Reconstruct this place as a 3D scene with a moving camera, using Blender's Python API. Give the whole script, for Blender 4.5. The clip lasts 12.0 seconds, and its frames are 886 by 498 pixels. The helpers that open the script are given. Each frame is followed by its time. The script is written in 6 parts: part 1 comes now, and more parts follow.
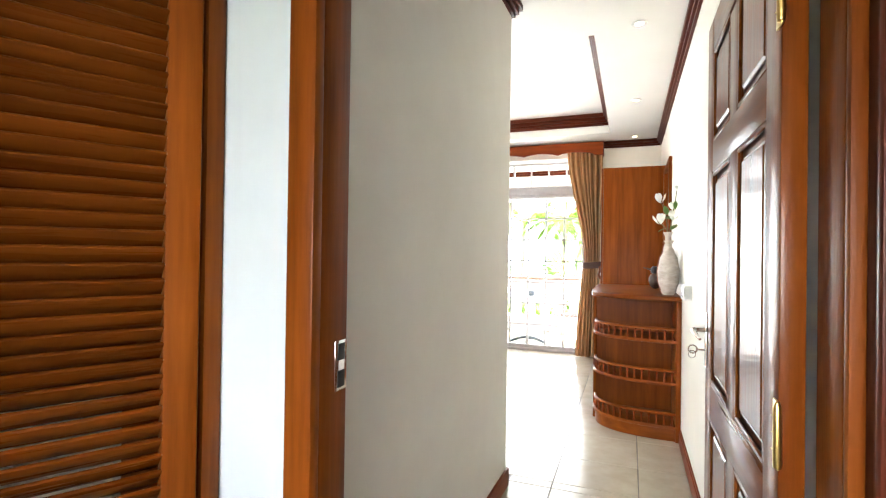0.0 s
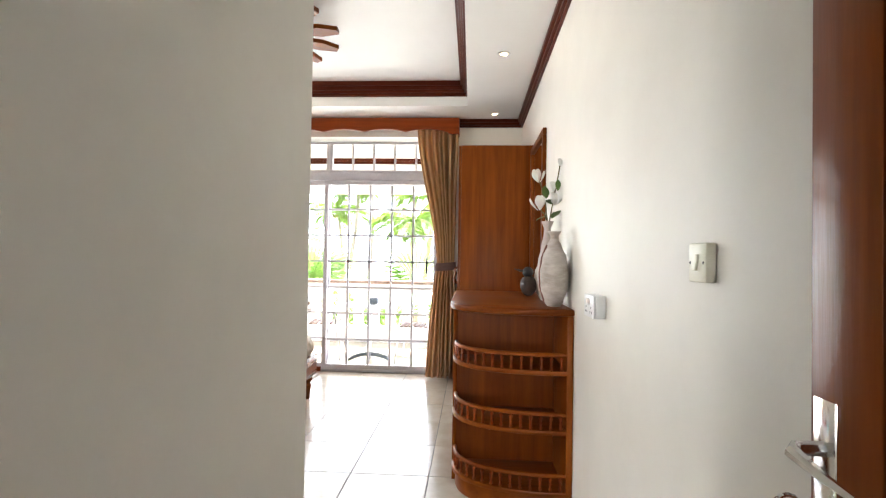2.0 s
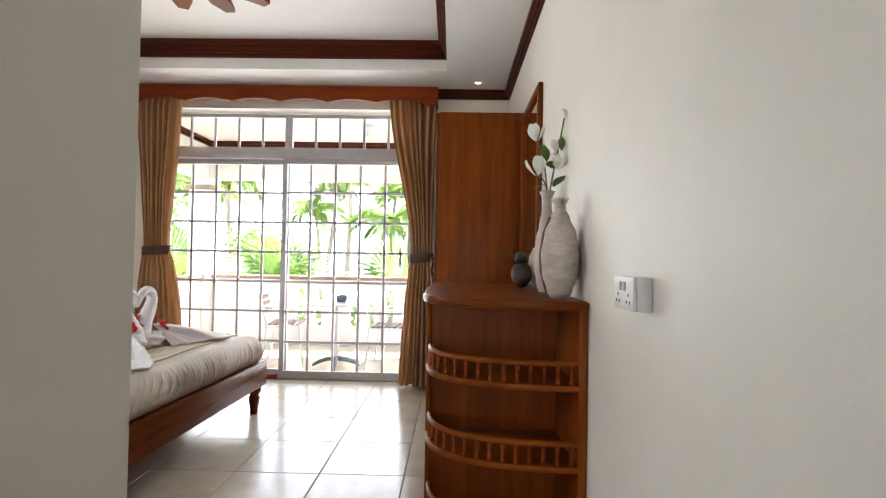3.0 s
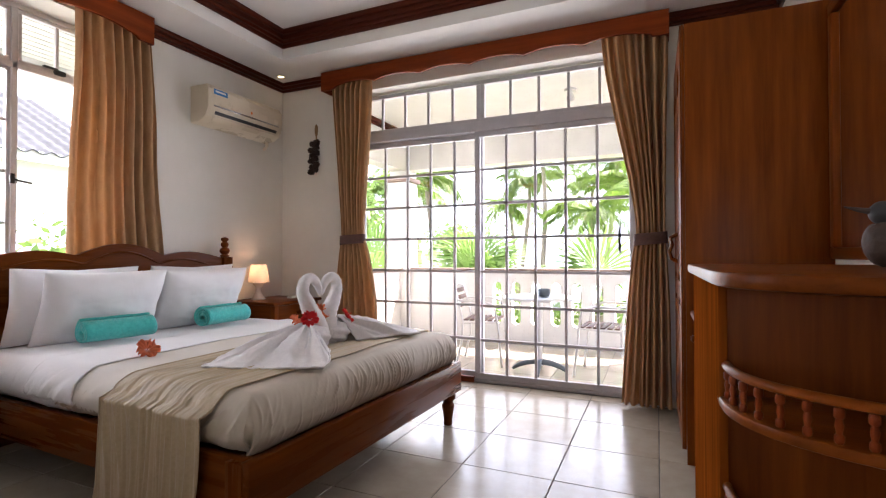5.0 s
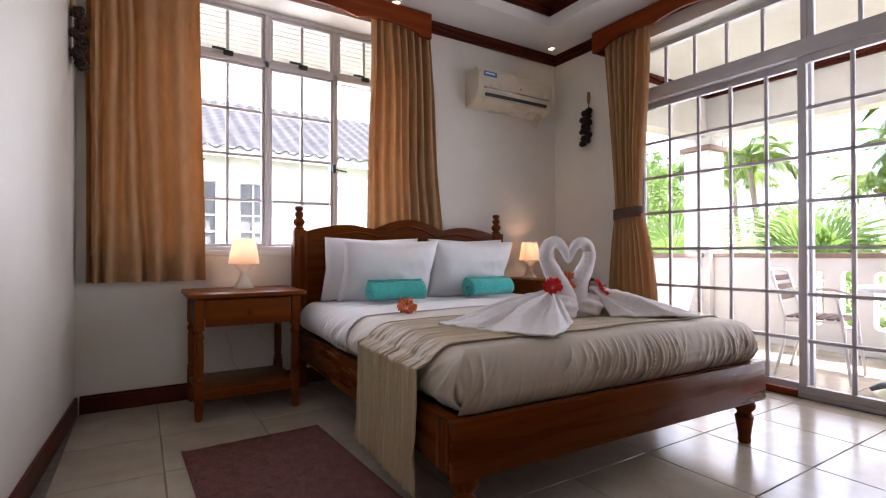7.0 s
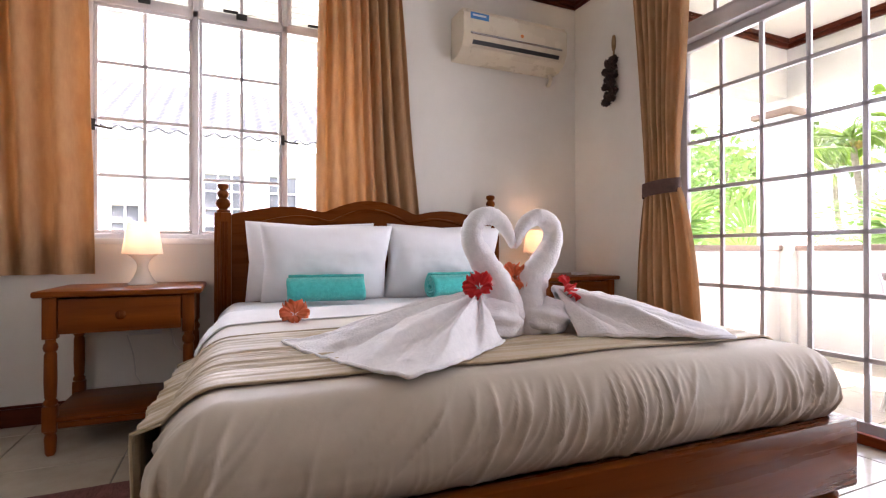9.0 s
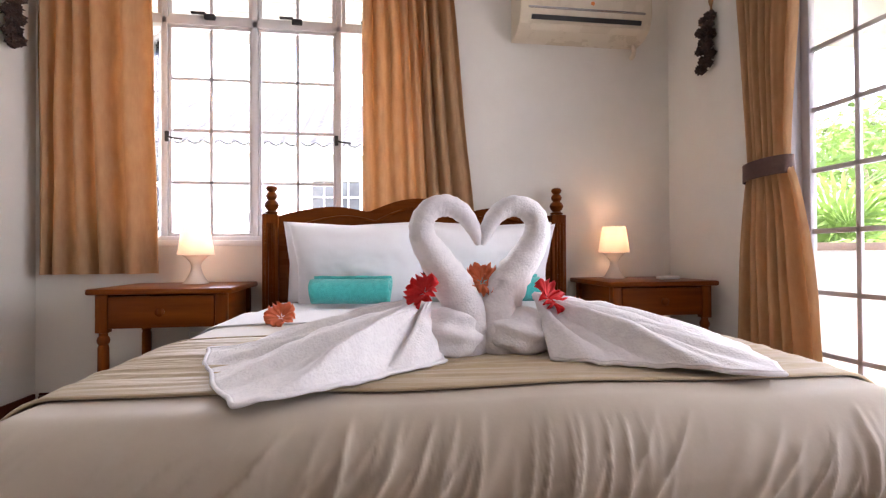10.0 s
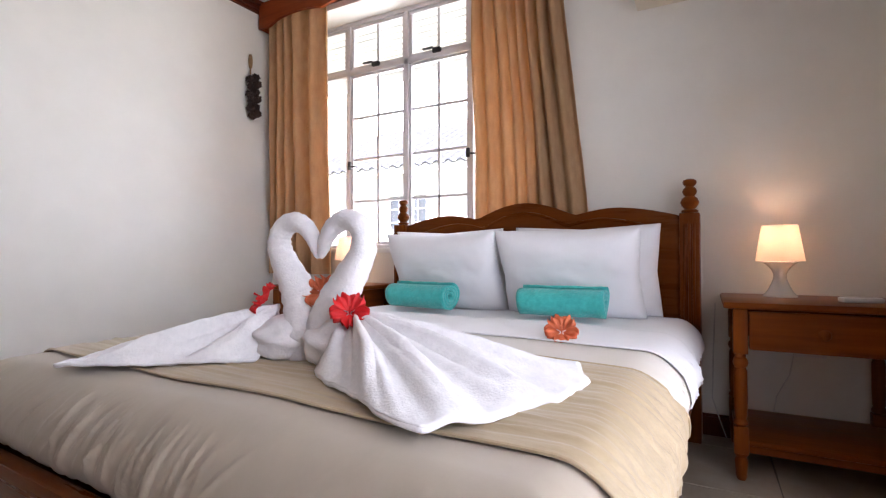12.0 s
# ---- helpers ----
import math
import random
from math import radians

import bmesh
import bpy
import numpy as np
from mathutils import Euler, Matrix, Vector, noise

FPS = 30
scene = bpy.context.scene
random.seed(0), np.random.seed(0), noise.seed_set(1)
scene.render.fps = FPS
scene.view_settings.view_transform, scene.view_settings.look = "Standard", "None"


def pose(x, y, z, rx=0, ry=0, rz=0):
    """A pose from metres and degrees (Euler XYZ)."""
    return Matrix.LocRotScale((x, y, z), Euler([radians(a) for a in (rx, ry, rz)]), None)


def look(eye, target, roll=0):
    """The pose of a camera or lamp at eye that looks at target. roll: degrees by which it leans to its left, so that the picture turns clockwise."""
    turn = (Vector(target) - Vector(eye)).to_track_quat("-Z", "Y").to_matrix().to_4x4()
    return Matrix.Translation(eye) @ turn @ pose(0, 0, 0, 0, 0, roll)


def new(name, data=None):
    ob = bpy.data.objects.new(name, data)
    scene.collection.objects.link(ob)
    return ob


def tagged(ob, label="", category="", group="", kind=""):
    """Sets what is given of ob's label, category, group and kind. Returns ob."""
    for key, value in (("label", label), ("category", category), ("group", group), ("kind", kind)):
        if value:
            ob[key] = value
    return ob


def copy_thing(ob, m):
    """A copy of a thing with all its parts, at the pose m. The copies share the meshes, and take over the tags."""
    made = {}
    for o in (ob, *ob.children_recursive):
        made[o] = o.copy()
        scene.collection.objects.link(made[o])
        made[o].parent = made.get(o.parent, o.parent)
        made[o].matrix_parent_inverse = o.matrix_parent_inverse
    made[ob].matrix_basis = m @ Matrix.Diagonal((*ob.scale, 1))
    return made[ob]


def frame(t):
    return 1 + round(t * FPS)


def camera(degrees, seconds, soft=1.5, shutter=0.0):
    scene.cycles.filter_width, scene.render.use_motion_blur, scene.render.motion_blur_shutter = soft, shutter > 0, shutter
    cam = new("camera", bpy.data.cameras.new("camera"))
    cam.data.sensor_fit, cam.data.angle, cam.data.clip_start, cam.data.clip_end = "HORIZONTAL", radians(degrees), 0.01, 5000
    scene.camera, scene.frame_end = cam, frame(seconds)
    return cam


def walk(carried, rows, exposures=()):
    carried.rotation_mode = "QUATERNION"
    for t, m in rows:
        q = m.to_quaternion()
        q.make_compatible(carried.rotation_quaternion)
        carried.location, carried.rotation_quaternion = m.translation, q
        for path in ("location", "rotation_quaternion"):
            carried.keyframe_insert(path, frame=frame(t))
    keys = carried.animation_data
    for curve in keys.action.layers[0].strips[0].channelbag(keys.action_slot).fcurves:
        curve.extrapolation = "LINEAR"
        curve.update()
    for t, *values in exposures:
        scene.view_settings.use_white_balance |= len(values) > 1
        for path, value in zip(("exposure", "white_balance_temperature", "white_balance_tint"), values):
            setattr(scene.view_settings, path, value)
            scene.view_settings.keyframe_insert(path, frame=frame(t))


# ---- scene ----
cam = camera(84.5, 12.0, soft=1.2)
PATH = [
    (0, (0.645, 0.515, 1.289), (-0.07, 2.383, 1.301), 0.8),
    (0.5, (0.581, 0.783, 1.27), (0.099, 2.724, 1.288), 0.8),
    (1, (0.489, 1.111, 1.251), (0.154, 3.082, 1.279), 1.0),
    (1.5, (0.472, 1.459, 1.263), (0.276, 3.45, 1.292), 1.0),
    (2, (0.482, 1.806, 1.25), (0.363, 3.802, 1.282), 0.9),
    (2.5, (0.494, 2.144, 1.192), (0.457, 4.143, 1.231), 1.0),
    (4.5, (0.356, 3.113, 1.087), (0.069, 5.093, 1.114), 0.0),
    (5, (0.25, 3.215, 1.04), (-0.553, 5.047, 1.066), -0.1),
    (5.5, (0.234, 3.271, 0.977), (-0.96, 4.876, 1.003), 0.0),
    (6, (0.258, 3.342, 0.896), (-1.196, 4.715, 0.921), 0.0),
    (6.5, (0.275, 3.445, 0.878), (-1.332, 4.635, 0.901), -0.1),
    (8.5, (0.001, 4.305, 0.859), (-1.805, 5.162, 0.855), 0.1),
    (9, (-0.128, 4.531, 0.823), (-1.96, 5.335, 0.831), -0.1),
    (9.5, (-0.206, 4.797, 0.815), (-2.121, 5.372, 0.823), -0.2),
    (10, (-0.229, 5.053, 0.811), (-2.209, 5.334, 0.83), -0.3),
    (10.5, (-0.221, 5.379, 0.821), (-2.221, 5.342, 0.832), -0.2),
    (11, (-0.265, 5.682, 0.825), (-2.253, 5.471, 0.854), -0.2),
    (11.5, (-0.31, 5.91, 0.83), (-2.254, 5.44, 0.862), -0.2),
    (12, (-0.43, 6.165, 0.835), (-2.192, 5.215, 0.865), -0.1),
]
walk(cam, [(t, look(eye, target, roll)) for t, eye, target, roll in PATH],
     exposures=[(0.0, 4.35, 6500, 10), (1.0, 4.2, 6500, 12), (2.0, 3.68, 6500, 13), (2.5, 3.36, 6450, 13), (4.5, 2.60, 6450, 20), (5.5, 2.62, 6400, 23), (6.0, 2.34, 6300, 24), (6.5, 2.34, 6300, 24), (8.5, 2.88, 6400, 25), (10.5, 3.05, 6450, 25), (11.5, 2.88, 6300, 23), (12.0, 2.8, 6150, 22)])

# ---- world, sun, window light ----
world = bpy.data.worlds.new("sky")
scene.world = world
world.use_nodes = True
wn = world.node_tree
sky = wn.nodes.new("ShaderNodeTexSky")
sky.sky_type, sky.sun_disc = "NISHITA", False
sky.sun_elevation, sky.sun_rotation = radians(54.4), radians(43.6)
sky.air_density, sky.dust_density, sky.ozone_density = 1.0, 4.0, 0.3
wn.links.new(sky.outputs[0], wn.nodes["Background"].inputs[0])
wn.nodes["Background"].inputs[1].default_value = 0.15

sun = new("sun", bpy.data.lights.new("sun", "SUN"))
sun.data.energy, sun.data.angle, sun.data.color = 5.0, radians(0.5), (1.0, 0.95, 0.87)
SUN_DIR = Vector((0.40, 0.42, 0.81)).normalized()
sun.matrix_world = look(SUN_DIR * 40, (0, 0, 0))


def window_light(name, x, y, z, sx, sy, target, power, col):
    li = bpy.data.lights.new(name, "AREA")
    li.shape, li.size, li.size_y, li.energy, li.color = "RECTANGLE", sx, sy, power, col
    ob = new(name, li)
    ob.matrix_world = look((x, y, z), target)
    return ob


window_light("sky_light", -0.95, 7.16, 1.3, 2.3, 2.3, (-0.95, 0, 1.0), 8.6, (0.93, 0.97, 1.0))
window_light("sky_light", -3.5, 4.45, 1.65, 1.1, 1.3, (5, 4.4, 1.2), 5.6, (0.95, 0.98, 1.0))
window_light("sky_light", 0.30, -1.52, 1.4, 0.9, 1.2, (0.30, 5, 1.2), 1.0, (0.90, 0.95, 1.0))


# ---- materials ----
def rgb(c):
    return (*c, 1.0) if len(c) == 3 else c


def mat(name, c1, c2=None, rough=0.5, scale=6.0, stretch=(1, 1, 1), bump=0.0, bump_scale=60.0, metal=0.0, coat=0.0,
        contrast=(0.3, 0.7), vary=0.0, rough_vary=0.08, spec=0.5, translucent=0.0, sheen=0.0, emit=0.0):
    """A surface with two scales of mottling, roughness variation and fine relief."""
    m = bpy.data.materials.new(name)
    m.use_nodes = True
    nt = m.node_tree
    n, l = nt.nodes, nt.links
    b = n["Principled BSDF"]
    tc = n.new("ShaderNodeTexCoord")
    info = n.new("ShaderNodeObjectInfo")
    mp = n.new("ShaderNodeMapping")
    mp.inputs["Scale"].default_value = stretch
    off = n.new("ShaderNodeVectorMath")
    off.operation = "MULTIPLY_ADD"
    l.new(info.outputs["Random"], off.inputs[0])
    off.inputs[1].default_value = (7.3, 5.1, 9.7)
    l.new(tc.outputs["Object"], off.inputs[2])
    l.new(off.outputs[0], mp.inputs["Vector"])
    nz = n.new("ShaderNodeTexNoise")
    nz.inputs["Scale"].default_value, nz.inputs["Detail"].default_value = scale, 6.0
    nz.inputs["Roughness"].default_value = 0.62
    l.new(mp.outputs[0], nz.inputs["Vector"])
    big = n.new("ShaderNodeTexNoise")
    big.inputs["Scale"].default_value, big.inputs["Detail"].default_value = scale * 0.23, 3.0
    l.new(off.outputs[0], big.inputs["Vector"])
    ramp = n.new("ShaderNodeValToRGB")
    ramp.color_ramp.elements[0].position, ramp.color_ramp.elements[1].position = contrast
    ramp.color_ramp.elements[0].color = rgb(c1)
    ramp.color_ramp.elements[1].color = rgb(c2 or c1)
    mix = n.new("ShaderNodeMath")
    mix.operation = "MULTIPLY_ADD"
    l.new(big.outputs["Fac"], mix.inputs[0])
    mix.inputs[1].default_value = 0.5
    half = n.new("ShaderNodeMath")
    half.operation = "MULTIPLY_ADD"
    l.new(nz.outputs["Fac"], half.inputs[0])
    half.inputs[1].default_value, half.inputs[2].default_value = 0.9, -0.2
    l.new(half.outputs[0], mix.inputs[2])
    l.new(mix.outputs[0], ramp.inputs["Fac"])
    colour = ramp.outputs["Color"]
    if vary:
        hs = n.new("ShaderNodeHueSaturation")
        mr = n.new("ShaderNodeMapRange")
        mr.inputs["To Min"].default_value, mr.inputs["To Max"].default_value = 1 - vary, 1 + vary
        l.new(info.outputs["Random"], mr.inputs["Value"])
        l.new(mr.outputs[0], hs.inputs["Value"])
        l.new(colour, hs.inputs["Color"])
        colour = hs.outputs["Color"]
    l.new(colour, b.inputs["Base Color"])
    rr = n.new("ShaderNodeMapRange")
    rr.inputs["To Min"].default_value = max(0.02, rough - rough_vary)
    rr.inputs["To Max"].default_value = min(1, rough + rough_vary)
    l.new(nz.outputs["Fac"], rr.inputs["Value"])
    l.new(rr.outputs[0], b.inputs["Roughness"])
    b.inputs["Metallic"].default_value = metal
    b.inputs["Coat Weight"].default_value = coat
    b.inputs["Coat Roughness"].default_value = 0.12
    b.inputs["Specular IOR Level"].default_value = spec
    if sheen:
        b.inputs["Sheen Weight"].default_value = sheen
    if emit:
        b.inputs["Emission Color"].default_value = rgb(c1)
        b.inputs["Emission Strength"].default_value = emit
    if bump:
        bn = n.new("ShaderNodeTexNoise")
        bn.inputs["Scale"].default_value, bn.inputs["Detail"].default_value = bump_scale, 4.0
        l.new(mp.outputs[0], bn.inputs["Vector"])
        bp = n.new("ShaderNodeBump")
        bp.inputs["Strength"].default_value, bp.inputs["Distance"].default_value = bump, 0.01
        l.new(bn.outputs["Fac"], bp.inputs["Height"])
        l.new(bp.outputs[0], b.inputs["Normal"])
    if translucent:
        tr = n.new("ShaderNodeBsdfTranslucent")
        l.new(colour, tr.inputs["Color"])
        ms = n.new("ShaderNodeMixShader")
        ms.inputs[0].default_value = translucent
        l.new(b.outputs[0], ms.inputs[1])
        l.new(tr.outputs[0], ms.inputs[2])
        l.new(ms.outputs[0], n["Material Output"].inputs["Surface"])
    return m


def wood(name, dark, light, axis, rough=0.34, coat=0.0):
    s = [9.0, 9.0, 9.0]
    s["xyz".index(axis)] = 0.55
    m = mat(name, dark, light, rough=rough, scale=2.6, stretch=s, bump=0.06, bump_scale=9, coat=coat, contrast=(0.25, 0.75), vary=0.10, spec=0.3)
    m.node_tree.nodes["Principled BSDF"].inputs["IOR"].default_value = 1.25
    return m


def glass_mat(name, tint=(1, 1, 1)):
    m = bpy.data.materials.new(name)
    m.use_nodes = True
    n, l = m.node_tree.nodes, m.node_tree.links
    tr, gl, mx, fr = (n.new("ShaderNode" + k) for k in ("BsdfTransparent", "BsdfGlossy", "MixShader", "Fresnel"))
    tr.inputs["Color"].default_value = rgb(tint)
    gl.inputs["Roughness"].default_value = 0.02
    fr.inputs["IOR"].default_value = 1.14
    l.new(fr.outputs[0], mx.inputs[0])
    l.new(tr.outputs[0], mx.inputs[1])
    l.new(gl.outputs[0], mx.inputs[2])
    l.new(mx.outputs[0], n["Material Output"].inputs["Surface"])
    return m


PLASTER = mat("wall_plaster", (0.74, 0.715, 0.65), (0.80, 0.775, 0.71), rough=0.55, scale=3, bump=0.05, bump_scale=90, rough_vary=0.1)
CEIL = mat("ceiling_paint", (0.78, 0.77, 0.74), (0.83, 0.82, 0.79), rough=0.6, scale=2, bump=0.03, bump_scale=60)
TILE = mat("floor_tile", (0.39, 0.335, 0.26), (0.48, 0.425, 0.34), rough=0.2, scale=7, bump=0.02, bump_scale=40, vary=0.04, rough_vary=0.1)
GROUT = mat("grout", (0.10, 0.09, 0.08), (0.2, 0.18, 0.16), rough=0.9, scale=20)
WOOD = {a: wood("varnished_wood_" + a, (0.10, 0.0215, 0.0025), (0.25, 0.062, 0.0075), a) for a in "xyz"}
RED = {a: wood("red_brown_wood_" + a, (0.13, 0.022, 0.005), (0.27, 0.052, 0.011), a) for a in "xyz"}
DARK = {a: wood("dark_trim_wood_" + a, (0.050, 0.010, 0.005), (0.11, 0.022, 0.010), a) for a in "xyz"}
BEDW = {a: wood("bed_wood_" + a, (0.085, 0.019, 0.002), (0.19, 0.046, 0.005), a, rough=0.28) for a in "xyz"}
ALU = mat("painted_aluminium", (0.58, 0.57, 0.58), (0.65, 0.64, 0.65), rough=0.35, scale=10)
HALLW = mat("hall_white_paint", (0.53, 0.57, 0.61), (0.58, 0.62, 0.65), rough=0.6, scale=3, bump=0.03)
GREYALU = mat("grey_painted_aluminium", (0.46, 0.445, 0.47), (0.53, 0.515, 0.54), rough=0.4, scale=10)
GLASS = glass_mat("window_glass")
MIRROR = mat("mirror_glass", (0.9, 0.9, 0.9), rough=0.02, metal=1.0, rough_vary=0.005)


# ---- mesh helpers ----
def box(x0, x1, y0, y1, z0, z1, r=0.0, bm=None, seg=2):
    """A box between the given planes, its edges rounded by r; added to bm."""
    b = bmesh.new()
    bmesh.ops.create_cube(b, size=1.0)
    for v in b.verts:
        v.co = Vector((x0 + (x1 - x0) * (v.co.x + 0.5), y0 + (y1 - y0) * (v.co.y + 0.5), z0 + (z1 - z0) * (v.co.z + 0.5)))
    if r:
        bmesh.ops.bevel(b, geom=b.edges[:], offset=r, segments=seg, affect="EDGES", profile=0.5)
    return join(bm, b)


def join(bm, b):
    if bm is None:
        return b
    me = bpy.data.meshes.new("tmp")
    b.to_mesh(me)
    b.free()
    bm.from_mesh(me)
    bpy.data.meshes.remove(me)
    return bm


def moved(bm, m):
    bmesh.ops.transform(bm, matrix=m, verts=bm.verts[:])
    return bm


def lathe(profile, x=0, y=0, z=0, n=20, bm=None, sx=1.0, sy=1.0):
    """A turned solid from rows of (radius, height)."""
    b = bmesh.new()
    rings = []
    for r, h in profile:
        rings.append([b.verts.new((x + sx * r * math.cos(2 * math.pi * i / n), y + sy * r * math.sin(2 * math.pi * i / n), z + h)) for i in range(n)])
    for a, c in zip(rings, rings[1:]):
        for i in range(n):
            b.faces.new((a[i], a[(i + 1) % n], c[(i + 1) % n], c[i]))
    b.faces.new(rings[0][::-1])
    b.faces.new(rings[-1])
    return join(bm, b)


def prism(points, z0, z1, bm=None, r=0.0):
    """A plan outline raised from z0 to z1."""
    b = bmesh.new()
    lo = [b.verts.new((x, y, z0)) for x, y in points]
    hi = [b.verts.new((x, y, z1)) for x, y in points]
    b.faces.new(lo[::-1])
    b.faces.new(hi)
    for i in range(len(points)):
        j = (i + 1) % len(points)
        b.faces.new((lo[i], lo[j], hi[j], hi[i]))
    bmesh.ops.recalc_face_normals(b, faces=b.faces[:])
    if r:
        bmesh.ops.bevel(b, geom=[e for e in b.edges if abs(e.verts[0].co.z - e.verts[1].co.z) < 1e-6], offset=r, segments=2, affect="EDGES", profile=0.5)
    return join(bm, b)


def tube(points, radius, n=8, bm=None, flat=1.0):
    """A round bar along points; radius a number or one for each point."""
    b = bmesh.new()
    pts = [Vector(p) for p in points]
    rings = []
    side = None
    for i, p in enumerate(pts):
        d = (pts[min(i + 1, len(pts) - 1)] - pts[max(i - 1, 0)]).normalized()
        if side is None:
            side = d.orthogonal().normalized()
        side = (side - d * side.dot(d)).normalized()
        up = d.cross(side)
        r = radius if isinstance(radius, (int, float)) else radius[i]
        rings.append([b.verts.new(p + side * r * math.cos(2 * math.pi * k / n) + up * r * flat * math.sin(2 * math.pi * k / n)) for k in range(n)])
    for a, c in zip(rings, rings[1:]):
        for i in range(n):
            b.faces.new((a[i], a[(i + 1) % n], c[(i + 1) % n], c[i]))
    b.faces.new(rings[0][::-1])
    b.faces.new(rings[-1])
    return join(bm, b)


def sheet(nu, nv, f, thick=0.0, bm=None, close_u=False):
    """A surface f(u, v), u and v in 0..1, given thickness along its normals."""
    b = bmesh.new()
    g = [[b.verts.new(f(i / nu, j / nv)) for j in range(nv + 1)] for i in range(nu + (0 if close_u else 1))]
    m = len(g)
    for i in range(nu):
        for j in range(nv):
            b.faces.new((g[i][j], g[(i + 1) % m][j], g[(i + 1) % m][j + 1], g[i][j + 1]))
    b.normal_update()
    if thick:
        faces = [list(q.verts) for q in b.faces]
        rim = [(e.verts[0], e.verts[1], e.link_loops[0].vert is e.verts[0]) for e in b.edges if e.is_boundary]
        back = {v: b.verts.new(v.co - v.normal * thick) for v in b.verts[:]}
        for q in faces:
            b.faces.new([back[v] for v in reversed(q)])
        for v, w, ahead in rim:
            v, w = (v, w) if ahead else (w, v)
            b.faces.new((w, v, back[v], back[w]))
    return join(bm, b)


def mesh_object(name, bm, material, smooth=40):
    me = bpy.data.meshes.new(name)
    bmesh.ops.recalc_face_normals(bm, faces=bm.faces[:])
    bm.to_mesh(me)
    bm.free()
    me.materials.append(material)
    if smooth:
        me.polygons.foreach_set("use_smooth", [True] * len(me.polygons))
        me.set_sharp_from_angle(angle=radians(smooth))
    return new(name, me)


def part(name, bm, material, parent, label="", smooth=40):
    ob = mesh_object(name, bm, material, smooth)
    ob.parent = parent
    return tagged(ob, label)


def thing(name, x, y, z, rz=0, label="", category="", group=""):
    ob = new(name)
    ob.empty_display_size = 0.1
    ob.matrix_world = pose(x, y, z, 0, 0, rz)
    return tagged(ob, label, category, group)


def structure(name, bm, material, label="", smooth=30):
    return tagged(mesh_object(name, bm, material, smooth), label, "", "", "structure")


# ---- the room's plan ----
EAST, NORTH, WEST, SOUTH = 0.985, 6.88, -3.04, 3.26
CEILING, TRAY = 2.68, 2.85
CORNER_X, CORNER_Y, PASS_X = 0.018, 3.17, -0.03
DOOR_Y0, DOOR_Y1, DOOR_X0, DOOR_X1 = 1.40, 1.51, 0.02, 0.945
WIN = (3.37, 5.33, 0.89, 2.56)
SLIDE = (-2.28, 0.13, 0.0, 2.50)

# walls
b = box(WEST - 0.3, WEST, SOUTH - 0.3, WIN[0], -3.2, CEILING + 0.3)
box(WEST - 0.3, WEST, WIN[1], NORTH + 0.24, -3.2, CEILING + 0.3, bm=b)
box(WEST - 0.3, WEST, WIN[0], WIN[1], -3.2, WIN[2], bm=b)
box(WEST - 0.3, WEST, WIN[0], WIN[1], WIN[3], CEILING + 0.3, bm=b)
structure("wall_west", b, PLASTER, "cream painted plaster wall with a window opening")
b = box(WEST, SLIDE[0], NORTH, NORTH + 0.24, -3.2, CEILING + 0.3)
box(SLIDE[1], EAST + 0.25, NORTH, NORTH + 0.24, -3.2, CEILING + 0.3, bm=b)
box(SLIDE[0], SLIDE[1], NORTH, NORTH + 0.24, SLIDE[3], CEILING + 0.3, bm=b)
structure("wall_north", b, PLASTER, "cream painted plaster wall around the balcony door")
structure("wall_east", box(EAST, EAST + 0.25, -1.4, NORTH, -0.2, CEILING + 0.3), PLASTER, "cream painted plaster wall")
b = prism([(WEST, SOUTH - 0.3), (PASS_X, DOOR_Y1), (CORNER_X, CORNER_Y), (WEST, SOUTH + 0.05)], -0.2, CEILING + 0.3)
structure("wall_south", b, PLASTER, "cream painted plaster wall, with the corner at the entry")
b = box(-0.262, DOOR_X0, DOOR_Y0, DOOR_Y1, -0.2, 2.9)
box(DOOR_X0, EAST, DOOR_Y0, DOOR_Y1, 2.12, 2.9, bm=b)
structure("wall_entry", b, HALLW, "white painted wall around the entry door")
b = box(-0.55, -0.262, 1.36, DOOR_Y1, -0.2, 2.7)
box(-0.55, -0.30, -1.4, 0.62, -0.2, 2.7, bm=b)
box(-0.55, -0.30, 0.62, 1.36, 2.1, 2.7, bm=b)
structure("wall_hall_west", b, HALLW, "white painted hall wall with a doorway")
b = box(-0.55, -0.15, -1.6, -1.4, -0.2, 2.7)
box(0.75, EAST + 0.25, -1.6, -1.4, -0.2, 2.7, bm=b)
box(-0.15, 0.75, -1.6, -1.4, -0.2, 0.8, bm=b)
box(-0.15, 0.75, -1.6, -1.4, 2.0, 2.7, bm=b)
structure("wall_hall_south", b, PLASTER, "white painted hall wall with a window opening")
b = box(-1.6, -1.4, -1.4, 1.7, -0.2, 2.7)
box(-1.4, -0.55, 1.6, 1.7, -0.2, 2.7, bm=b)
box(-1.4, -0.55, -1.5, -1.4, -0.2, 2.7, bm=b)
structure("wall_closet", b, PLASTER, "white painted wall behind the louvred door")
structure("hall_ceiling", box(-1.6, EAST, -1.4, DOOR_Y0, 2.55, 2.62), CEIL, "white hall ceiling")

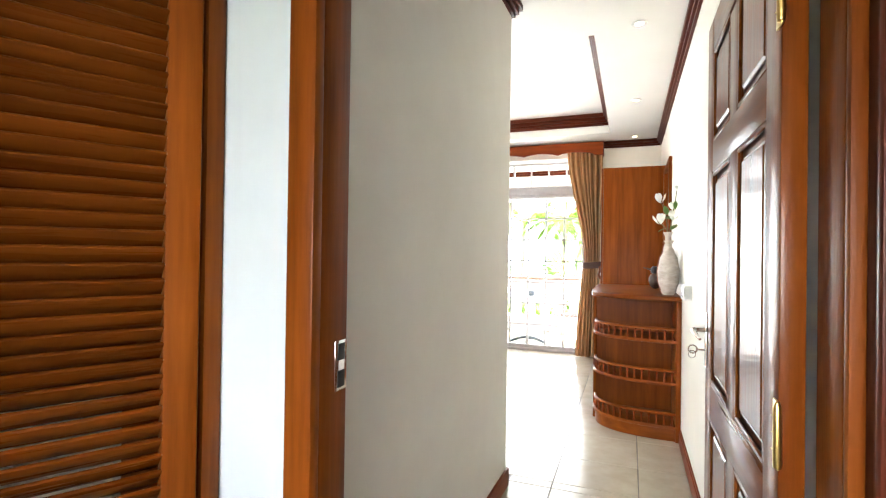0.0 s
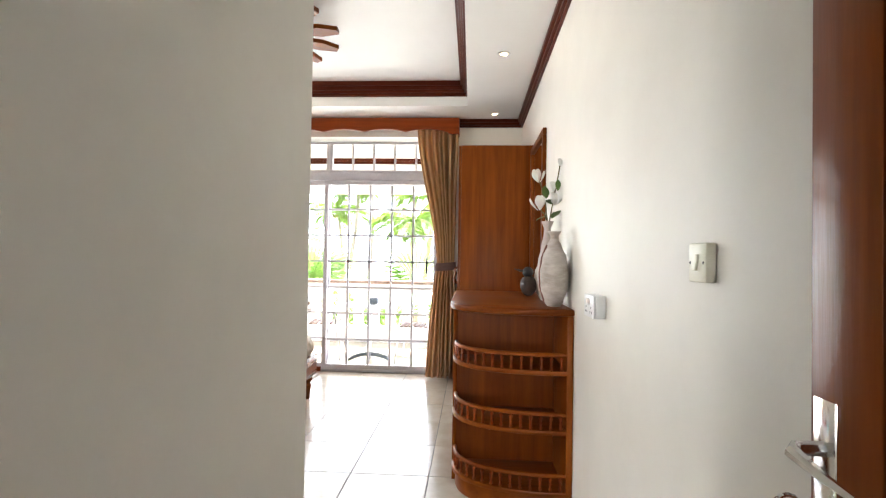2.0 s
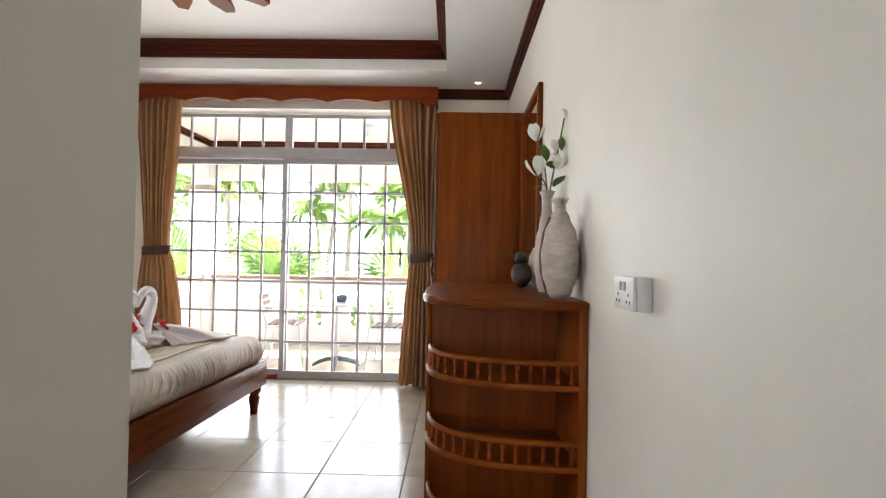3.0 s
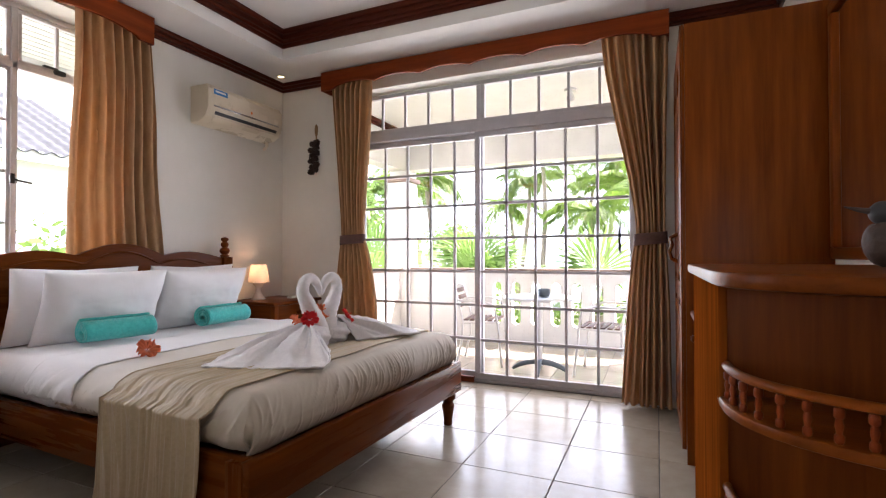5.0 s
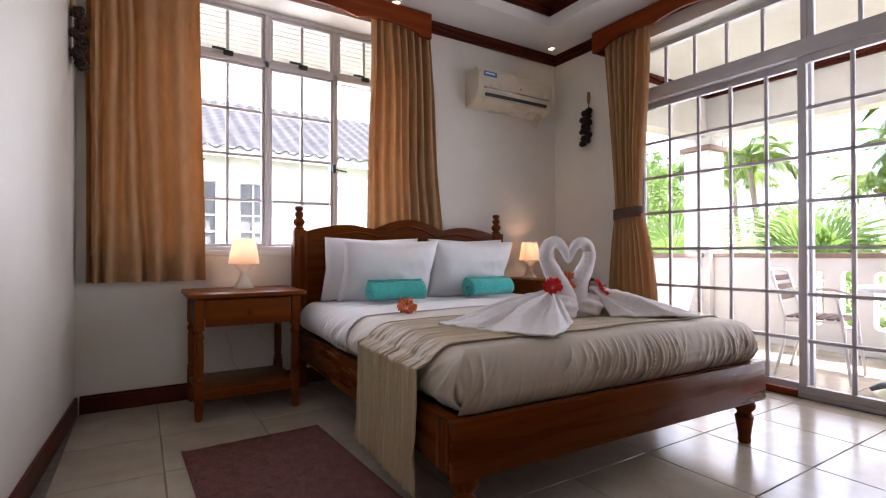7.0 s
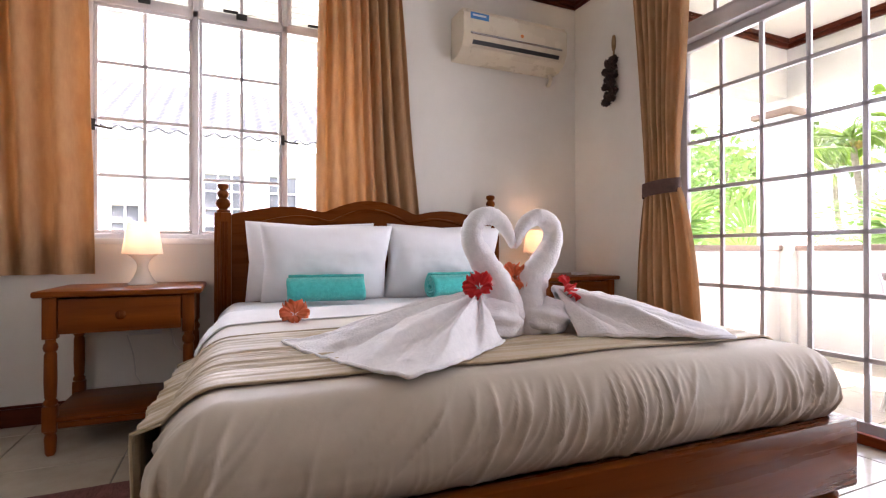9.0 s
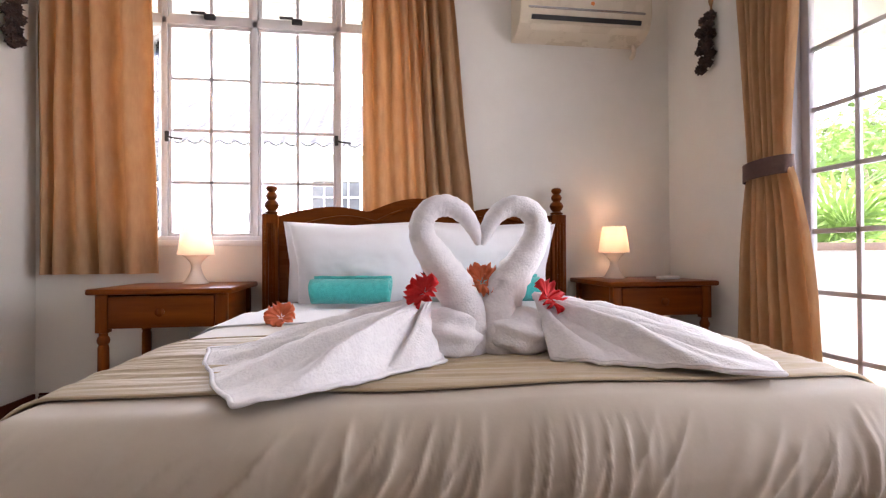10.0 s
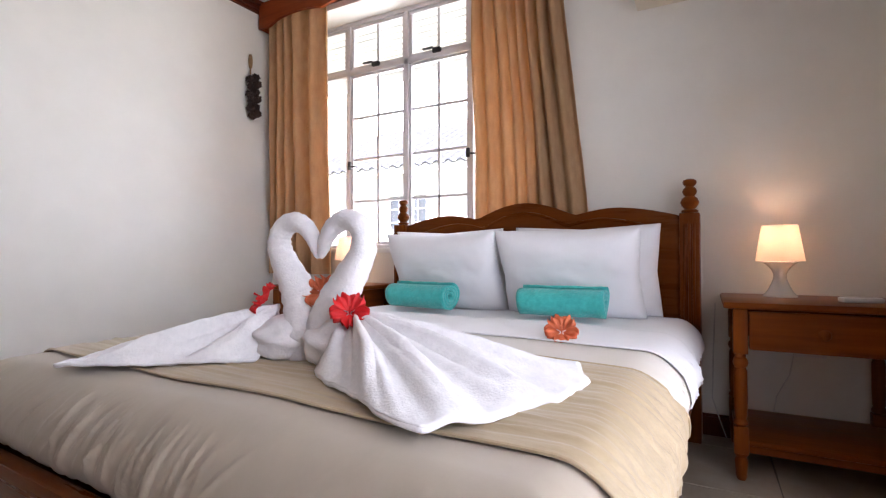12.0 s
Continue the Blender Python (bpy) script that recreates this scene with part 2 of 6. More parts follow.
# ceiling with its raised tray
TX0, TX1, TY0, TY1 = -2.61, 0.42, 3.74, 6.40
b = box(WEST, TX0, SOUTH, NORTH, CEILING, CEILING + 0.05)
box(TX1, EAST, DOOR_Y1, NORTH, CEILING, CEILING + 0.05, bm=b)
box(TX0, TX1, TY1, NORTH, CEILING, CEILING + 0.05, bm=b)
box(TX0, TX1, SOUTH - 0.2, TY0, CEILING, CEILING + 0.05, bm=b)
box(-0.08, TX1, DOOR_Y1, SOUTH - 0.2, CEILING, CEILING + 0.05, bm=b)
box(TX0 - 0.03, TX0, TY0, TY1, CEILING + 0.05, TRAY + 0.05, bm=b)
box(TX1, TX1 + 0.03, TY0, TY1, CEILING + 0.05, TRAY + 0.05, bm=b)
box(TX0, TX1, TY1, TY1 + 0.03, CEILING + 0.05, TRAY + 0.05, bm=b)
box(TX0, TX1, TY0 - 0.03, TY0, CEILING + 0.05, TRAY + 0.05, bm=b)
box(TX0 - 0.03, TX1 + 0.03, TY0 - 0.03, TY1 + 0.03, TRAY + 0.05, TRAY + 0.1, bm=b)
structure("ceiling", b, CEIL, "white painted ceiling with a raised tray")


def moulding(name, x0, y0, x1, y1, nx, ny, z0, steps, material, label):
    """A stepped moulding along a wall from (x0, y0) to (x1, y1), standing out towards (nx, ny); steps are (out, low, high)."""
    b = bmesh.new()
    for out, lo, hi in steps:
        xs, ys = sorted((x0, x1)), sorted((y0, y1))
        bx = (xs[0] + min(nx * out, 0), xs[1] + max(nx * out, 0), ys[0] + min(ny * out, 0), ys[1] + max(ny * out, 0))
        box(*bx, z0 + lo, z0 + hi, 0.004, b)
    return structure(name, b, material, label)


CORN = ((0.018, 0.0, 0.022), (0.034, 0.022, 0.048), (0.052, 0.048, 0.08))
lab = "dark red-brown stepped wooden cornice under the ceiling"
moulding("trim", WEST, SOUTH, WEST, NORTH, 1, 0, CEILING - 0.08, CORN, DARK["y"], lab)
moulding("trim", WEST, NORTH, EAST, NORTH, 0, -1, CEILING - 0.08, CORN, DARK["x"], lab)
moulding("trim", EAST, DOOR_Y1, EAST, NORTH, -1, 0, CEILING - 0.08, CORN, DARK["y"], lab)
b = bmesh.new()
for out, lo, hi in CORN:
    prism([(PASS_X, DOOR_Y1), (CORNER_X, CORNER_Y), (CORNER_X + out, CORNER_Y + out), (PASS_X + out, DOOR_Y1)], CEILING - 0.08 + lo, CEILING - 0.08 + hi, b)
structure("trim", b, DARK["y"], lab)
b = bmesh.new()
for out, lo, hi in CORN:
    prism([(WEST, SOUTH + 0.05), (CORNER_X, CORNER_Y), (CORNER_X + out, CORNER_Y + out), (WEST, SOUTH + 0.05 + out)], CEILING - 0.08 + lo, CEILING - 0.08 + hi, b)
structure("trim", b, DARK["x"], lab)
TRIM = ((0.02, 0.0, 0.03), (0.034, 0.03, 0.055), (0.05, 0.055, 0.09), (0.07, 0.09, 0.132))
lab = "dark red-brown stepped wooden moulding inside the ceiling tray"
moulding("trim", TX0, TY0, TX0, TY1, 1, 0, TRAY - 0.082, TRIM, DARK["y"], lab)
moulding("trim", TX1, TY0, TX1, TY1, -1, 0, TRAY - 0.082, TRIM, DARK["y"], lab)
moulding("trim", TX0, TY0, TX1, TY0, 0, 1, TRAY - 0.082, TRIM, DARK["x"], lab)
moulding("trim", TX0, TY1, TX1, TY1, 0, -1, TRAY - 0.082, TRIM, DARK["x"], lab)
BASE = ((0.014, 0.0, 0.085), (0.009, 0.085, 0.10))
lab = "dark brown wooden baseboard"
moulding("baseboard", WEST, SOUTH + 0.07, WEST, NORTH, 1, 0, 0, BASE, DARK["y"], lab)
moulding("baseboard", WEST + 0.02, NORTH, SLIDE[0], NORTH, 0, -1, 0, BASE, DARK["x"], lab)
moulding("baseboard", EAST, DOOR_Y1 + 0.1, EAST, 4.2, -1, 0, 0, BASE, RED["y"], lab)
b = prism([(PASS_X, DOOR_Y1), (CORNER_X, CORNER_Y), (CORNER_X + 0.014, CORNER_Y + 0.014), (PASS_X + 0.014, DOOR_Y1)], 0, 0.10, r=0.004)
structure("baseboard", b, RED["y"], lab)
b = prism([(WEST + 0.02, SOUTH + 0.05), (CORNER_X, CORNER_Y), (CORNER_X + 0.014, CORNER_Y + 0.014), (WEST + 0.02, SOUTH + 0.064)], 0, 0.10, r=0.004)
structure("baseboard", b, DARK["x"], lab)

floor = structure("floor", box(-1.6, EAST + 0.1, -1.5, DOOR_Y1 + 0.1, -0.25, -0.004), GROUT, "cream ceramic tile floor with dark grout")
b = box(WEST - 0.2, EAST + 0.1, DOOR_Y1 + 0.1, 7.13, -0.25, -0.004)
floor_room = structure("floor", b, GROUT, "cream ceramic tile floor with dark grout")

# ---- more materials ----
WHITE = mat("white_cotton", (0.78, 0.78, 0.80), (0.84, 0.84, 0.86), rough=0.85, scale=5, bump=0.12, bump_scale=25, sheen=0.2)
TERRY = mat("white_terry_towel", (0.76, 0.75, 0.77), (0.86, 0.85, 0.86), rough=0.95, scale=60, bump=0.26, bump_scale=170, sheen=0.3)
SPREAD = mat("beige_bedspread", (0.425, 0.365, 0.285), (0.49, 0.425, 0.34), rough=0.62, scale=6, bump=0.08, bump_scale=18, sheen=0.15)
CREAM = mat("cream_sheet", (0.66, 0.62, 0.56), (0.72, 0.68, 0.62), rough=0.75, scale=6, bump=0.08, bump_scale=20)
RUNNER = mat("khaki_runner", (0.41, 0.315, 0.19), (0.48, 0.38, 0.24), rough=0.55, scale=14, stretch=(6, 1, 6), bump=0.10, bump_scale=30, sheen=0.2)
AQUA = mat("turquoise_terry", (0.025, 0.40, 0.375), (0.06, 0.57, 0.53), rough=0.95, scale=50, bump=0.6, bump_scale=200, sheen=0.3)
CURTAIN = mat("tan_curtain", (0.53, 0.325, 0.165), (0.61, 0.40, 0.215), rough=0.85, scale=40, stretch=(1, 1, 0.3), bump=0.12, bump_scale=220, translucent=0.42)
TIE = mat("brown_tieback", (0.07, 0.034, 0.026), (0.11, 0.058, 0.046), rough=0.8, scale=60, bump=0.1)
SHADE = mat("lamp_shade", (0.84, 0.77, 0.70), (0.87, 0.80, 0.73), rough=0.6, translucent=0.5)
CERAMIC = mat("white_lamp_body", (0.80, 0.76, 0.70), (0.84, 0.80, 0.74), rough=0.2, translucent=0.25)
PLASTIC = mat("white_plastic", (0.68, 0.68, 0.68), (0.74, 0.74, 0.73), rough=0.35, scale=4)
SWITCHC = mat("cream_switch_plastic", (0.66, 0.63, 0.50), (0.72, 0.69, 0.56), rough=0.35, scale=4)
ACW = mat("ac_plastic", (0.66, 0.58, 0.44), (0.72, 0.64, 0.50), rough=0.28, scale=3)
SILVER = mat("silver_strip", (0.5, 0.5, 0.5), (0.6, 0.6, 0.6), rough=0.25, metal=0.9)
BLACK = mat("black_plastic", (0.012, 0.012, 0.014), (0.03, 0.03, 0.03), rough=0.45)
BLUE = mat("blue_sticker", (0.02, 0.16, 0.42), (0.03, 0.2, 0.5), rough=0.4)
ORANGE_DOT = mat("orange_sticker", (0.75, 0.22, 0.04), rough=0.4)
CHROME = mat("chrome", (0.75, 0.75, 0.76), (0.85, 0.85, 0.85), rough=0.12, metal=1.0)
BRASS = mat("brass", (0.62, 0.42, 0.12), (0.75, 0.55, 0.2), rough=0.28, metal=1.0)
CONE = mat("dried_seed_pods", (0.018, 0.009, 0.006), (0.06, 0.03, 0.02), rough=0.8, scale=40, bump=0.4, bump_scale=120)
ROPE = mat("straw_rope", (0.22, 0.13, 0.06), (0.35, 0.22, 0.1), rough=0.9, scale=60, bump=0.5)
RUG = mat("maroon_woven_rug", (0.085, 0.024, 0.020), (0.21, 0.078, 0.064), rough=0.95, scale=110, stretch=(0.5, 2.2, 1), bump=0.8, bump_scale=160)
VASE = mat("whitewashed_carved_wood", (0.36, 0.30, 0.26), (0.62, 0.56, 0.51), rough=0.8, scale=9, stretch=(1, 1, 3), bump=0.5, bump_scale=26)
VASE2 = mat("whitewashed_smooth", (0.40, 0.32, 0.29), (0.58, 0.51, 0.47), rough=0.7, scale=8, stretch=(1, 1, 2), bump=0.15, bump_scale=60)
RIB = mat("red_brown_seam", (0.16, 0.06, 0.04), (0.24, 0.1, 0.07), rough=0.8)
BIRDW = mat("dark_carved_wood", (0.03, 0.018, 0.012), (0.08, 0.045, 0.03), rough=0.6, scale=20, bump=0.3)
PETALW = mat("white_petal", (0.74, 0.74, 0.68), (0.84, 0.84, 0.80), rough=0.6, scale=12)
LEAFG = mat("flower_leaf", (0.05, 0.11, 0.015), (0.10, 0.19, 0.03), rough=0.5, scale=12)
STEM = mat("flower_stem", (0.10, 0.09, 0.03), (0.16, 0.13, 0.05), rough=0.7)
REDF = mat("red_hibiscus", (0.62, 0.008, 0.012), (0.78, 0.02, 0.02), rough=0.55, scale=30, translucent=0.25)
ORF = mat("orange_hibiscus", (0.72, 0.15, 0.05), (0.85, 0.27, 0.12), rough=0.55, scale=30, translucent=0.25)
BULB = mat("lit_bulb", (1.0, 0.70, 0.36), rough=0.3, emit=2.0)
CORD = mat("white_cord", (0.6, 0.58, 0.55), rough=0.5)
STONE = mat("white_render", (0.76, 0.76, 0.75), (0.83, 0.83, 0.82), rough=0.8, scale=4, bump=0.1, bump_scale=50)
RAILC = mat("brown_coping", (0.24, 0.165, 0.13), (0.31, 0.225, 0.18), rough=0.7, scale=8)
ROOFT = mat("grey_roof_tile", (0.026, 0.029, 0.033), (0.05, 0.055, 0.062), rough=0.8, scale=5)
GRASS = mat("grass", (0.09, 0.10, 0.05), (0.16, 0.16, 0.09), rough=0.95, scale=0.6)
TRUNK = mat("palm_trunk", (0.20, 0.16, 0.12), (0.34, 0.29, 0.23), rough=0.9, scale=6, stretch=(1, 1, 4), bump=0.4, bump_scale=20)
FROND = mat("palm_leaf", (0.07, 0.13, 0.015), (0.17, 0.27, 0.04), rough=0.45, scale=3, translucent=0.5, vary=0.2)
FANLEAF = mat("fan_palm_leaf", (0.09, 0.18, 0.035), (0.19, 0.30, 0.08), rough=0.5, scale=3, translucent=0.35, vary=0.15)
COCO = mat("coconut", (0.20, 0.13, 0.03), (0.3, 0.2, 0.05), rough=0.7)
INSIDE = mat("dark_window_glass", (0.10, 0.11, 0.12), (0.2, 0.21, 0.22), rough=0.08, scale=1.5)
METAL = mat("brushed_aluminium", (0.72, 0.72, 0.73), (0.82, 0.82, 0.82), rough=0.3, metal=0.85)
SLATW = mat("chair_slat_wood", (0.10, 0.05, 0.035), (0.17, 0.09, 0.06), rough=0.5, scale=10)
CAST = mat("grey_cast_iron", (0.10, 0.13, 0.15), (0.16, 0.19, 0.21), rough=0.5, scale=8)


# ---- windows and doors ----
def frame_bars(parent, horizontal, vertical, depth, material):
    """Glazing bars, each a part: rows of (name, x0, x1, z0, z1) in the pane's own plane, y from -depth/2 to depth/2."""
    for name, a0, a1, z0, z1 in horizontal + vertical:
        d = depth if name == "frame" else depth * 0.55
        part(name, box(a0, a1, -d / 2, d / 2, z0, z1, 0.003, seg=1), material, parent)


def glazed_panel(name, x, y, z, rz, w, h, cols, rows, rim, bar, label, category="window", paint=ALU):
    """A glazed leaf w by h with cols by rows of panes; its local x runs along it from 0 to w."""
    t = thing(name, x, y, z, rz, label, category)
    hz = [("frame", 0, w, 0, rim), ("frame", 0, w, h - rim, h)]
    vt = [("frame", 0, rim, rim, h - rim), ("frame", w - rim, w, rim, h - rim)]
    pw, ph = (w - 2 * rim - (cols - 1) * bar) / cols, (h - 2 * rim - (rows - 1) * bar) / rows
    for i in range(1, rows):
        z0 = rim + i * ph + (i - 1) * bar
        hz.append(("glazing_bar", rim, w - rim, z0, z0 + bar))
    for i in range(1, cols):
        x0 = rim + i * pw + (i - 1) * bar
        vt.append(("glazing_bar", x0, x0 + bar, rim, h - rim))
    frame_bars(t, hz, vt, 0.036, paint)
    for i in range(cols):
        for j in range(rows):
            x0, z0 = rim + i * (pw + bar), rim + j * (ph + bar)
            g = part("pane", box(x0 - 0.004, x0 + pw + 0.004, -0.003, 0.003, z0 - 0.004, z0 + ph + 0.004), GLASS, t, smooth=0)
            g.visible_shadow = False
    return t


# balcony door: fixed top lights over two sliding leaves
SL = "white-grey aluminium sliding leaf with small square panes"
right = glazed_panel("sliding_door", -1.125, 7.02, 0.03, 0, 1.24, 2.03, 5, 7, 0.045, 0.022, SL + ", closed", "door", GREYALU)
left = glazed_panel("sliding_door", -2.27, 7.075, 0.03, 0, 1.20, 2.03, 5, 7, 0.045, 0.022, SL + ", closed", "door", GREYALU)
part("door_handle", tube([(1.13, -0.02, 1.03), (1.13, -0.07, 1.05), (1.13, -0.075, 1.12), (1.13, -0.07, 1.19), (1.13, -0.02, 1.21)], 0.010), BLACK, right, "black bow handle")
glazed_panel("transom_window", -2.27, 7.04, 2.14, 0, 1.19, 0.35, 5, 1, 0.035, 0.022, "white-grey aluminium fixed light above the sliding leaves", "window", GREYALU)
glazed_panel("transom_window", -1.08, 7.04, 2.14, 0, 1.20, 0.35, 5, 1, 0.035, 0.022, "white-grey aluminium fixed light above the sliding leaves", "window", GREYALU)
b = box(SLIDE[0], SLIDE[1], 6.99, 7.10, 2.06, 2.14, 0.004)
structure("window_1", b, GREYALU, "aluminium transom bar of the balcony door")
b = box(SLIDE[0], SLIDE[1], 7.0, 7.10, 0.0, 0.028, 0.003)
box(SLIDE[0] - 0.005, SLIDE[0] + 0.012, 7.0, 7.10, 0.028, 2.06, 0, b)
box(SLIDE[1] - 0.012, SLIDE[1] + 0.005, 7.0, 7.10, 0.028, 2.06, 0, b)
structure("door_1", b, GREYALU, "aluminium track and jambs of the balcony door")
structure("trim", box(-2.28, -1.13, 6.985, 7.015, 0.0, 0.045, 0.004), RED["x"], "red-brown wooden sill strip in the balcony door")

# west window: three bays, the outer casements open outwards, top vents above
WX = -3.285
bays = ((3.385, 3.83), (3.83, 4.355), (4.355, 4.865), (4.865, 5.325))
b = box(WX - 0.03, WX + 0.03, WIN[0], WIN[1], WIN[2], WIN[2] + 0.03, 0.003)
box(WX - 0.03, WX + 0.03, WIN[0], WIN[1], WIN[3] - 0.03, WIN[3], 0.003, b)
box(WX - 0.03, WX + 0.03, WIN[0], WIN[1], 2.165, 2.205, 0.003, b)
for y in (3.385, 3.85, 4.355, 4.845, 5.315):
    box(WX - 0.03, WX + 0.03, y - 0.016, y + 0.016, WIN[2] + 0.03, WIN[3] - 0.03, 0.003, b)
structure("window_2", b, ALU, "white aluminium window frame with four bays")
for y0, w in ((3.868, 0.47), (4.373, 0.455)):
    glazed_panel("fixed_window", WX, y0, 0.922, 90, w, 1.243, 2, 4, 0.018, 0.02, "white aluminium fixed light with eight panes")
glazed_panel("casement_window", WX - 0.02, 3.832, 0.925, 222, 0.44, 1.235, 2, 4, 0.03, 0.02, "white aluminium casement standing open outwards")
glazed_panel("casement_window", WX - 0.02, 5.30, 0.925, 138, 0.43, 1.235, 2, 4, 0.03, 0.02, "white aluminium casement standing open outwards")
for y0, w in ((3.405, 0.425), (3.868, 0.47), (4.373, 0.455), (4.865, 0.43)):
    v = glazed_panel("vent_window", WX, y0, 2.206, 90, w, 0.322, 2, 1, 0.022, 0.02, "white aluminium top vent with a black stay")
    h = box(w / 2 - 0.03, w / 2 + 0.03, -0.05, -0.02, -0.012, 0.018, 0.004)
    box(w / 2 - 0.10, w / 2 - 0.02, -0.06, -0.04, 0.012, 0.024, 0.003, h)
    part("window_stay", h, BLACK, v, "black window stay")
for y in (3.87, 4.83):
    k = thing("window_handle", WX + 0.03, y, 1.50, 0, "black casement handle on the window frame", "handle")
    part("grip", box(0, 0.02, -0.012, 0.012, -0.03, 0.03, 0.004), BLACK, k)
    part("lever", tube([(0.012, 0, 0), (0.03, 0.03, -0.012), (0.03, 0.09, -0.018)], 0.006), BLACK, k)
structure("window_sill", box(WEST - 0.26, WEST + 0.008, WIN[0], WIN[1], WIN[2] - 0.03, WIN[2] + 0.002, 0.004), STONE, "white painted window sill")


# ---- entry door and hall ----
def casing(name, boxes_, material, label):
    b = bmesh.new()
    for a in boxes_:
        box(*a, 0.006, b)
    return structure(name, b, material, label)


casing("door_frame", [(DOOR_X0 - 0.059, DOOR_X0 + 0.010, DOOR_Y0 - 0.035, DOOR_Y0 - 0.001, 0, 2.12), (DOOR_X0 - 0.030, DOOR_X0 + 0.006, DOOR_Y0 - 0.003, DOOR_Y1, 0, 2.1)], WOOD["z"], "varnished wooden door frame")
casing("door_frame", [(DOOR_X1 - 0.005, EAST, DOOR_Y0 - 0.02, DOOR_Y0, 0, 2.12), (DOOR_X1 - 0.005, EAST, DOOR_Y0, DOOR_Y1, 0, 2.1)], WOOD["z"], "varnished wooden door frame")
casing("door_frame", [(EAST - 0.026, EAST, 1.20, DOOR_Y0 - 0.021, 0, 2.12), (EAST - 0.034, EAST - 0.02, 1.23, 1.255, 0, 2.12), (EAST - 0.034, EAST - 0.02, 1.31, 1.33, 0, 2.12)], DARK["z"], "dark varnished moulded casing beside the entry door")
casing("door_frame", [(DOOR_X0 - 0.059, DOOR_X1 + 0.04, DOOR_Y0 - 0.034, DOOR_Y0 - 0.001, 2.12, 2.2), (DOOR_X0, EAST, DOOR_Y0, DOOR_Y1, 2.08, 2.12)], WOOD["x"], "varnished wooden door head")
k = thing("strike_plate", DOOR_X0 + 0.006, 1.478, 1.027, 0, "steel strike plate let into the door frame", "lock")
b = box(0, 0.004, -0.024, 0.024, -0.057, 0.057, 0.001)
part("plate", b, CHROME, k)
part("bolt_hole", box(0.003, 0.0055, -0.014, 0.014, 0.012, 0.05, 0.001), BLACK, k, "dark bolt hole")
part("bolt_hole", box(0.003, 0.0055, -0.014, 0.014, -0.05, -0.012, 0.001), BLACK, k, "dark bolt hole")


LACQUER = wood("lacquered_door_wood", (0.085, 0.0175, 0.0025), (0.21, 0.05, 0.0065), "z", rough=0.3, coat=0.16)
LACQUER_X = wood("lacquered_rail_wood", (0.085, 0.0175, 0.0025), (0.21, 0.05, 0.0065), "x", rough=0.3, coat=0.16)


def panel_door(name, x, y, rz, w, h, t, label):
    """A framed door of three rows of two raised panels; local x along it, y through it."""
    d = thing(name, x, y, 0.012, rz, label, "door")
    st, mid = 0.105, 0.10
    for a, c in ((0, st), (w - st, w)):
        part("stile", box(a, c, 0, t, 0, h, 0.004), LACQUER, d)
    part("stile", box(w / 2 - mid / 2, w / 2 + mid / 2, 0.001, t - 0.001, 0.12, h - 0.12, 0.004), LACQUER, d)
    for z0, z1 in ((0, 0.20), (0.74, 0.86), (1.55, 1.65), (h - 0.11, h)):
        part("rail", box(st, w - st, 0.0005, t - 0.0005, z0, z1, 0.004), LACQUER_X, d)
    for x0, x1 in ((st, w / 2 - mid / 2), (w / 2 + mid / 2, w - st)):
        for z0, z1 in ((0.20, 0.74), (0.86, 1.55), (1.65, h - 0.11)):
            p = box(x0 - 0.005, x1 + 0.005, t * 0.36, t * 0.64, z0 - 0.005, z1 + 0.005)
            for s, u in ((0.10, 0.36), (0.64, 0.90)):
                b2 = box(x0 + 0.035, x1 - 0.035, t * s, t * u, z0 + 0.035, z1 - 0.035)
                bmesh.ops.bevel(b2, geom=[e for e in b2.edges if e.calc_length() > 0.05], offset=0.008, segments=1, affect="EDGES")
                join(p, b2)
            part("panel", p, LACQUER, d)
            for m0 in (0.0, t - 0.012):
                q = bmesh.new()
                for bx in ((x0, x1, z0, z0 + 0.014), (x0, x1, z1 - 0.014, z1), (x0, x0 + 0.014, z0, z1), (x1 - 0.014, x1, z0, z1)):
                    box(bx[0], bx[1], m0 + 0.003, m0 + 0.011, bx[2], bx[3], 0.003, q, 1)
                part("bead", q, LACQUER_X, d)
    return d


leaf = panel_door("entry_door", 0.937, 1.543, 90, 0.885, 2.06, 0.042, "varnished brown panelled wooden door, standing open")
# furniture of the door on the face towards the room
part("lock_plate", box(0.838, 0.874, 0.042, 0.046, 0.895, 1.080, 0.002), CHROME, leaf, "chrome lock plate")
part("handle", tube([(0.858, 0.045, 1.022), (0.858, 0.075, 1.022), (0.850, 0.084, 1.020), (0.805, 0.080, 1.010), (0.765, 0.074, 1.003)], [0.009, 0.009, 0.009, 0.006, 0.004]), CHROME, leaf, "chrome lever handle")
key = tube([(0.858, 0.045, 0.954), (0.858, 0.075, 0.954)], 0.004)
tube([(0.858, 0.085 + 0.014 * math.cos(a), 0.954 + 0.014 * math.sin(a)) for a in [i * math.pi / 6 for i in range(13)]], 0.0028, 6, key)
tube([(0.858, 0.087 + 0.011 * math.cos(a), 0.936 + 0.013 * math.sin(a)) for a in [i * math.pi / 6 for i in range(13)]], 0.0016, 6, key)
part("key", key, CHROME, leaf, "key with a ring in the lock")
